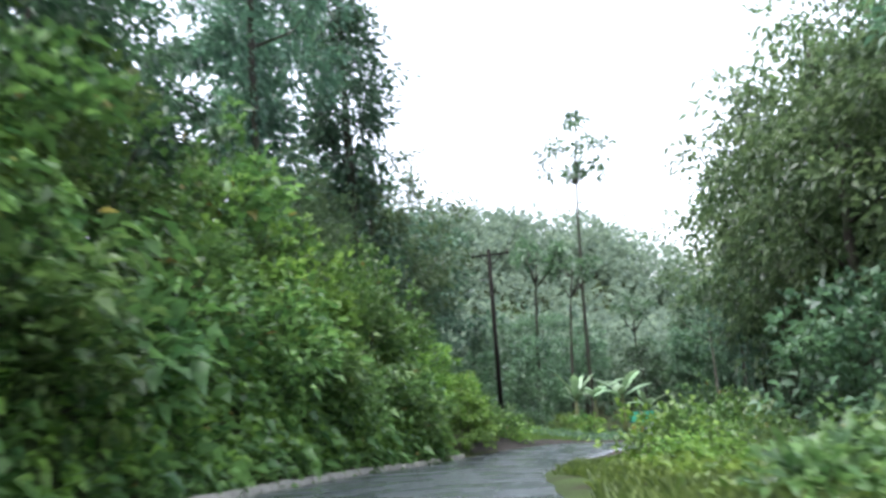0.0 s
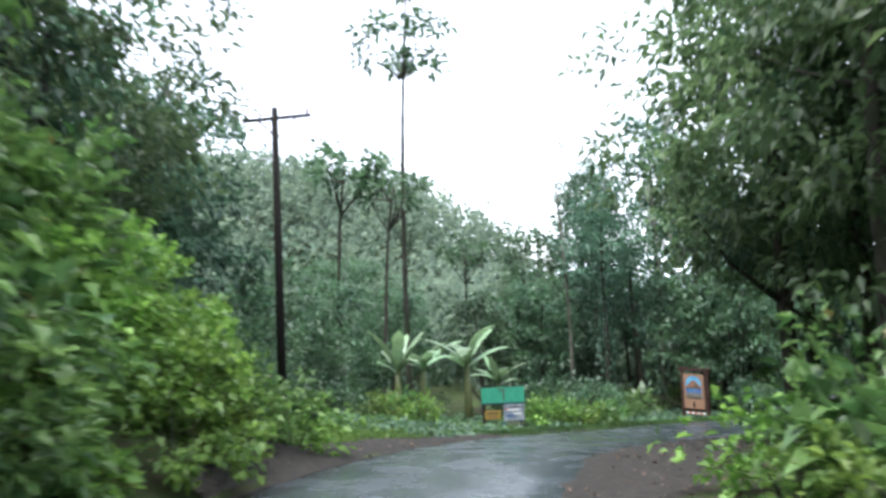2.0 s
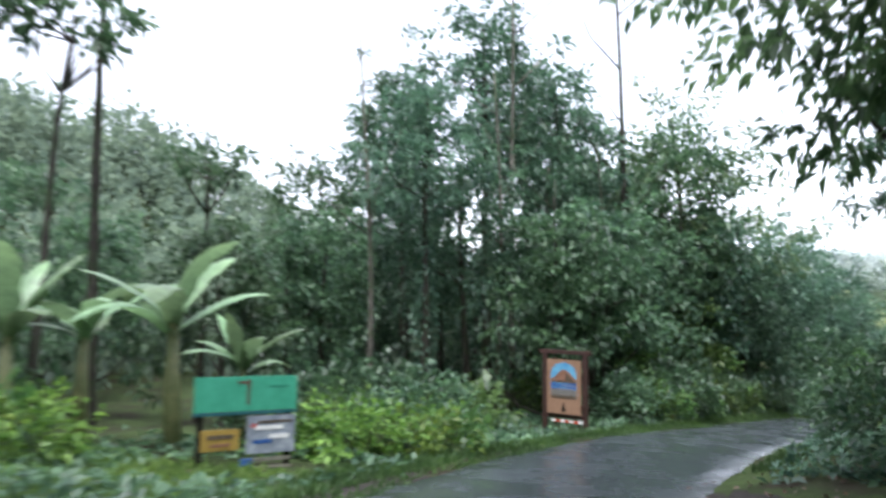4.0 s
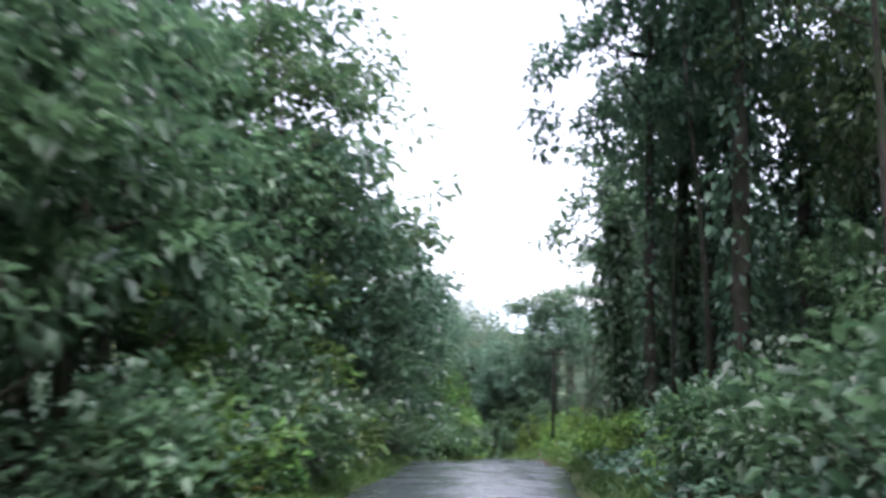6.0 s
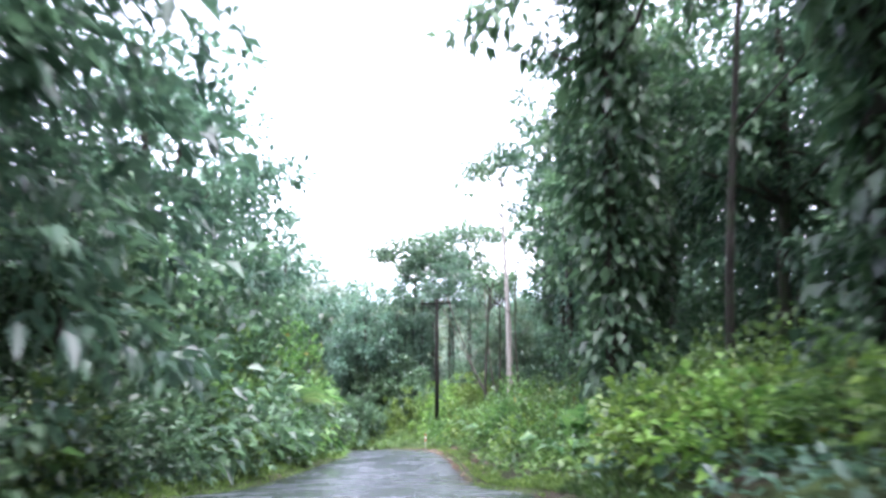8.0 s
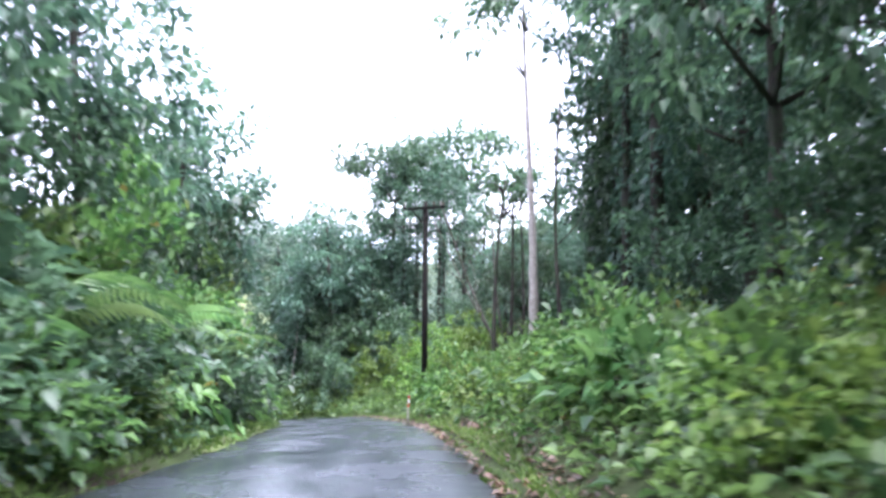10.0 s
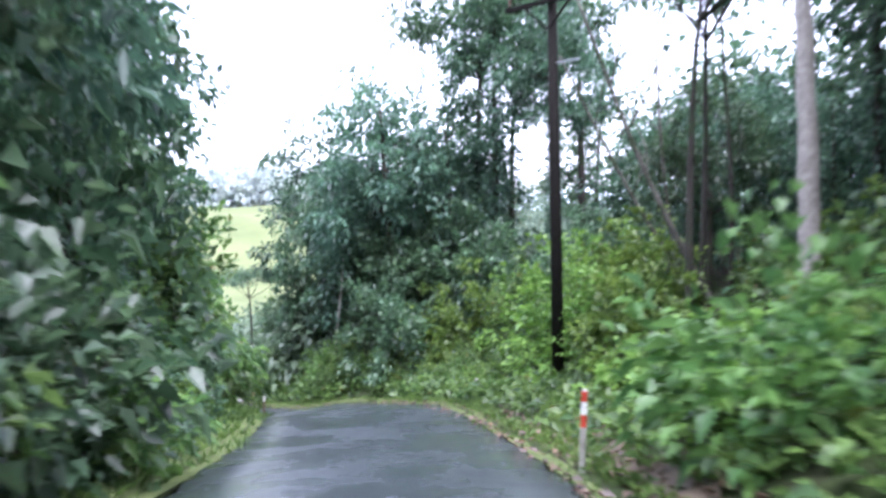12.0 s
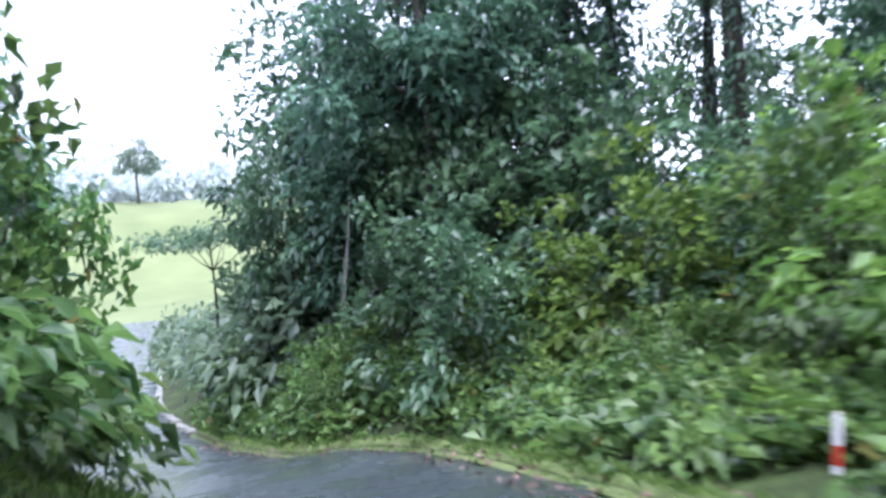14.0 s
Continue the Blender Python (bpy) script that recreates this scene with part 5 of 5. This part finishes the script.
def banana(x, y, scale, seed):
    r = np.random.default_rng(seed)
    plant = new("banana_plant")
    v, f = tube([(0, 0, -0.2), (0.03, 0, 1.0), (0.05, 0.03, 2.1)], [0.16, 0.13, 0.08], 10)
    piece("stem", mesh_of("stem", v, f, plain("banana_stem", (0.10, 0.13, 0.05), (0.22, 0.22, 0.10), 6, 0.5), True), plant)
    for k in range(8):
        v, f = blade(r, r.uniform(1.7, 2.4), r.uniform(0.5, 0.65), r.uniform(0.5, 1.2), 0.35)
        m = Matrix.Translation((0.05, 0.03, 1.9 + 0.05 * k)) @ Matrix.Rotation(k * 2.4 + r.normal(0, 0.2), 4, "Z") @ Matrix.Rotation(-r.uniform(0.1, 0.75), 4, "Y")
        piece("leaf", mesh_of("leaf", v, f, LEAF_BANANA, True), plant, "", m)
    plant.matrix_basis = place(plant, x, y, scale, r.uniform(0, 6.28), 0.1)
    tagged(plant, "banana plant with long pale green arching leaves", "banana plant", "banana plants")


def palm(x, y, scale, seed):
    r = np.random.default_rng(seed)
    plant = new("small_palm")
    v, f = tube([(0, 0, -0.3), (0.02, 0, 0.7), (0.06, 0.02, 1.4)], [0.09, 0.07, 0.05], 8)
    piece("trunk", mesh_of("trunk", v, f, BARK, True), plant)
    for k in range(9):
        n = 22
        t = np.linspace(0.08, 1, n)
        L = r.uniform(1.9, 2.5)
        ar = r.uniform(0.7, 1.25)
        sp = np.stack([L * (t - 0.2 * ar * t * t), 0 * t, L * (0.7 * t - 0.75 * ar * t * t)], 1)
        v, f = [], []
        for side in (-1, 1):
            for p_, tt in zip(sp, t):
                ln = 0.55 * math.sin(math.pi * (0.12 + 0.85 * tt)) + 0.06
                b0 = len(v)
                tip = p_ + np.array([0.35 * ln, side * ln * 0.8, -0.45 * ln])
                v += [tuple(p_), tuple(p_ + np.array([0.05, side * 0.02, 0])), tuple((p_ + tip) / 2 + np.array([0.03, 0, 0.04])), tuple(tip), tuple((p_ + tip) / 2 - np.array([0.025, 0, -0.02]))]
                f += [(b0, b0 + 1, b0 + 2, b0 + 4), (b0 + 4, b0 + 2, b0 + 3)]
        m = Matrix.Translation((0.06, 0.02, 1.35)) @ Matrix.Rotation(k * 2.4 + r.normal(0, 0.2), 4, "Z") @ Matrix.Rotation(-r.uniform(0.0, 0.7), 4, "Y")
        piece("frond", mesh_of("frond", v, f, LEAF_BIG), plant, "", m)
    plant.matrix_basis = place(plant, x, y, scale, r.uniform(0, 6.28), 0.1)
    tagged(plant, "small palm with drooping feathery green fronds", "palm", "small palms")


LEAF_BANANA = leaf_mat("banana_leaves", (0.11, 0.21, 0.10), (0.22, 0.34, 0.18), rough=0.35, through=0.35)
for k, (x, y, sc) in enumerate([(11.07, 51.7, 1.25), (8.1, 52.65, 1.1), (9.59, 54.54, 1.2), (12.96, 53.46, 0.9)]):
    banana(x, y, sc, 40 + k)
for k, (x, y, sc) in enumerate([(61.83, 70.74, 0.9), (68.85, 73.17, 1.0), (72.09, 74.39, 1.0), (77.22, 77.36, 0.8), (65.34, 72.23, 0.9), (64.4, 69.5, 1.15), (60.6, 68.3, 1.1), (70.2, 71.7, 1.1), (67.2, 70.6, 1.0)]):
    palm(x, y, sc, 60 + k)


BARK_GREY = bark_mat("grey_bark", (0.055, 0.052, 0.044), (0.19, 0.18, 0.15), (0.05, 0.07, 0.03))


# ---- bare trunks, wires, the field tree, distance ----
def bare_tree(x, y, height, girth, mat, label, seed, forks=5, lean=None):
    r = np.random.default_rng(seed)
    t = new("bare_tree")
    pts = [(0.25 * math.sin(3 * k / 8 + seed), 0.2 * math.sin(4 * k / 8), height * k / 8 - 0.3) for k in range(9)]
    v, f = tube(pts, [girth * (1 - 0.75 * k / 8) + 0.01 for k in range(9)], 8)
    piece("trunk", mesh_of("trunk", v, f, mat, True), t)
    for k in range(forks):
        i = 4 + k % 4
        a = r.uniform(0, 6.28)
        p0 = Vector(pts[i])
        ln = height * r.uniform(0.10, 0.24)
        p1 = p0 + Vector((math.cos(a), math.sin(a), 0.8)) * ln * 0.5
        p2 = p1 + Vector((math.cos(a + 0.4), math.sin(a + 0.4), 1.1)) * ln * 0.5
        v, f = tube([p0, p1, p2], [girth * 0.3, girth * 0.2, 0.012], 6)
        piece("branch", mesh_of("branch", v, f, mat, True), t)
    t.matrix_basis = place(t, x, y, 1, r.uniform(0, 6.28), 0.1) if lean is None else place(t, x, y, 1, lean[0], 0.1) @ Matrix.Rotation(lean[1], 4, "X")
    tagged(t, label, "bare tree")


bare_tree(33.75, 62.91, 22, 0.19, BARK, "tall dead tree with a bare dark stem", 3)
bare_tree(28.35, 64.26, 20, 0.15, BARK_GREY, "tall grey dead tree with forked bare branches", 6, 8)
bare_tree(25.92, 62.1, 15, 0.10, BARK_GREY, "thin pale grey forest stem", 9, 5)
bare_tree(19.71, 61.56, 15, 0.12, BARK_GREY, "dead pale tree with forked branches", 5)
bare_tree(97.88, 82.49, 6.1, 0.055, BARK_PALE, "thin bare pale sapling at the edge of the dark wood", 8, 0)
bare_tree(19.8, 41.6, 13, 0.09, BARK, "half-bare tree with fine upright branches", 11, 9)


for k, (x, y, hh, gg) in enumerate([(39.96, 51.16, 11, 0.08), (45.09, 52.52, 10, 0.07), (35.37, 47.52, 12, 0.09), (51.98, 54.27, 11, 0.09), (30.51, 60.75, 12, 0.08), (27.27, 59.67, 10, 0.07), (37.26, 62.1, 11, 0.08), (77.22, 62.91, 10, 0.08), (89.91, 66.15, 9, 0.08)]):
    bare_tree(x, y, hh, gg, BARK, "thin bare forest stem with a few twigs", 30 + k, 4)

for x, y, hh, gg, ln in [(87.8, 66.2, 9.5, 0.09, 24), (90.6, 66.6, 9, 0.07, 30), (92.6, 67.2, 10, 0.08, 8)]:
    bare_tree(x, y, hh, gg, BARK_GREY, "grey mossy stem leaning over the bank", 50 + int(ln), 3, (radians(22), radians(-ln)))


def wire(points, label):
    pts = [Vector(p) for p in points]
    fine = []
    for k in range(len(pts) - 1):
        p0, p1, p2, p3 = pts[max(k - 1, 0)], pts[k], pts[k + 1], pts[min(k + 2, len(pts) - 1)]
        for j in range(6):
            u = j / 6
            fine.append(0.5 * ((2 * p1) + (p2 - p0) * u + (2 * p0 - 5 * p1 + 4 * p2 - p3) * u * u + (3 * p1 - p0 - 3 * p2 + p3) * u**3))
    fine.append(pts[-1])
    v, f = tube(fine, [0.014] * len(fine), 6)
    tagged(new("power_line", mesh_of("power_line", v, f, WIRE, True)), label, "cable", "power lines")


wire([(4.12, 44.55, 4.35), (4.97, 33.75, 5.27), (6.08, 27, 7.83), (6.35, 22.95, 9.59), (6.62, 13.5, 14.18), (6.75, 0, 21.6)], "thin sagging power line leaving the pole")

# field tree in the haze-paled leaf colour too
kind_of("field", make_tree(31, 16, 5.5, 4.5, 90, 34, 0.8, LEAF_HAZED, "field_tree", girth=0.35, clump=1.6), "lone round pasture tree, its leaf colour paled for mist", "tree", "field trees")
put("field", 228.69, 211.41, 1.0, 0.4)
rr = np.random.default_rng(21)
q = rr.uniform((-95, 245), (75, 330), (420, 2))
# pale grey-blue leaves: the mist before this tree line is painted into them
wood("misty_tree_line", 6, np.stack([80.8 + 0.75 * q[:, 1] + 0.66 * q[:, 0], 73.2 + 0.66 * q[:, 1] - 0.75 * q[:, 0]], 1), 9, 17, 5.0, 100, 3.0, leaf_mat("mist_painted_leaves", (0.46, 0.52, 0.52), (0.52, 0.58, 0.58), rough=0.9), "tree line beyond the pasture with mist painted into its leaf colour")


def far_hills():
    """Ridges so far off that only their outline can be seen, rain mist painted into their pale, glowing colour."""
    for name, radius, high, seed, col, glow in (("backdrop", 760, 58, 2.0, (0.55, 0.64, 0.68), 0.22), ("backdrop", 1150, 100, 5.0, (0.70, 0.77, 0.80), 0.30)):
        m, nt, b = nodes_of("mist_painted_ridge_" + str(int(radius)))
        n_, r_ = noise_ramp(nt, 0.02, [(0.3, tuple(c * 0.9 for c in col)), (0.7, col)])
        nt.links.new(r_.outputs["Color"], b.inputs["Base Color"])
        # weak glow added to the ridge colour as part of the painted mist
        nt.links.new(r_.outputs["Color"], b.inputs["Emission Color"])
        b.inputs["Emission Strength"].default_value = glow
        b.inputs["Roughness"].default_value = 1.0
        v, f = [], []
        n = 260
        for k in range(n + 1):
            a = 2 * math.pi * k / n
            top = high * (0.62 + 0.25 * math.sin(3 * a + seed) + 0.16 * math.sin(7 * a + 2 * seed) + 0.07 * math.sin(19 * a) + 0.025 * math.sin(61 * a + seed))
            for h in (-60, top * 0.5, top):
                lean = radius + (h + 60) * 0.8
                v.append((40 + lean * math.cos(a), 40 + lean * math.sin(a), h))
        for k in range(n):
            for j in range(2):
                p0 = 3 * k + j
                f.append((p0, p0 + 3, p0 + 4, p0 + 1))
        tagged(new(name, mesh_of(name, v, f, m, True)), "distant hills with rain mist painted into their colour and glow", "backdrop", kind="structure")


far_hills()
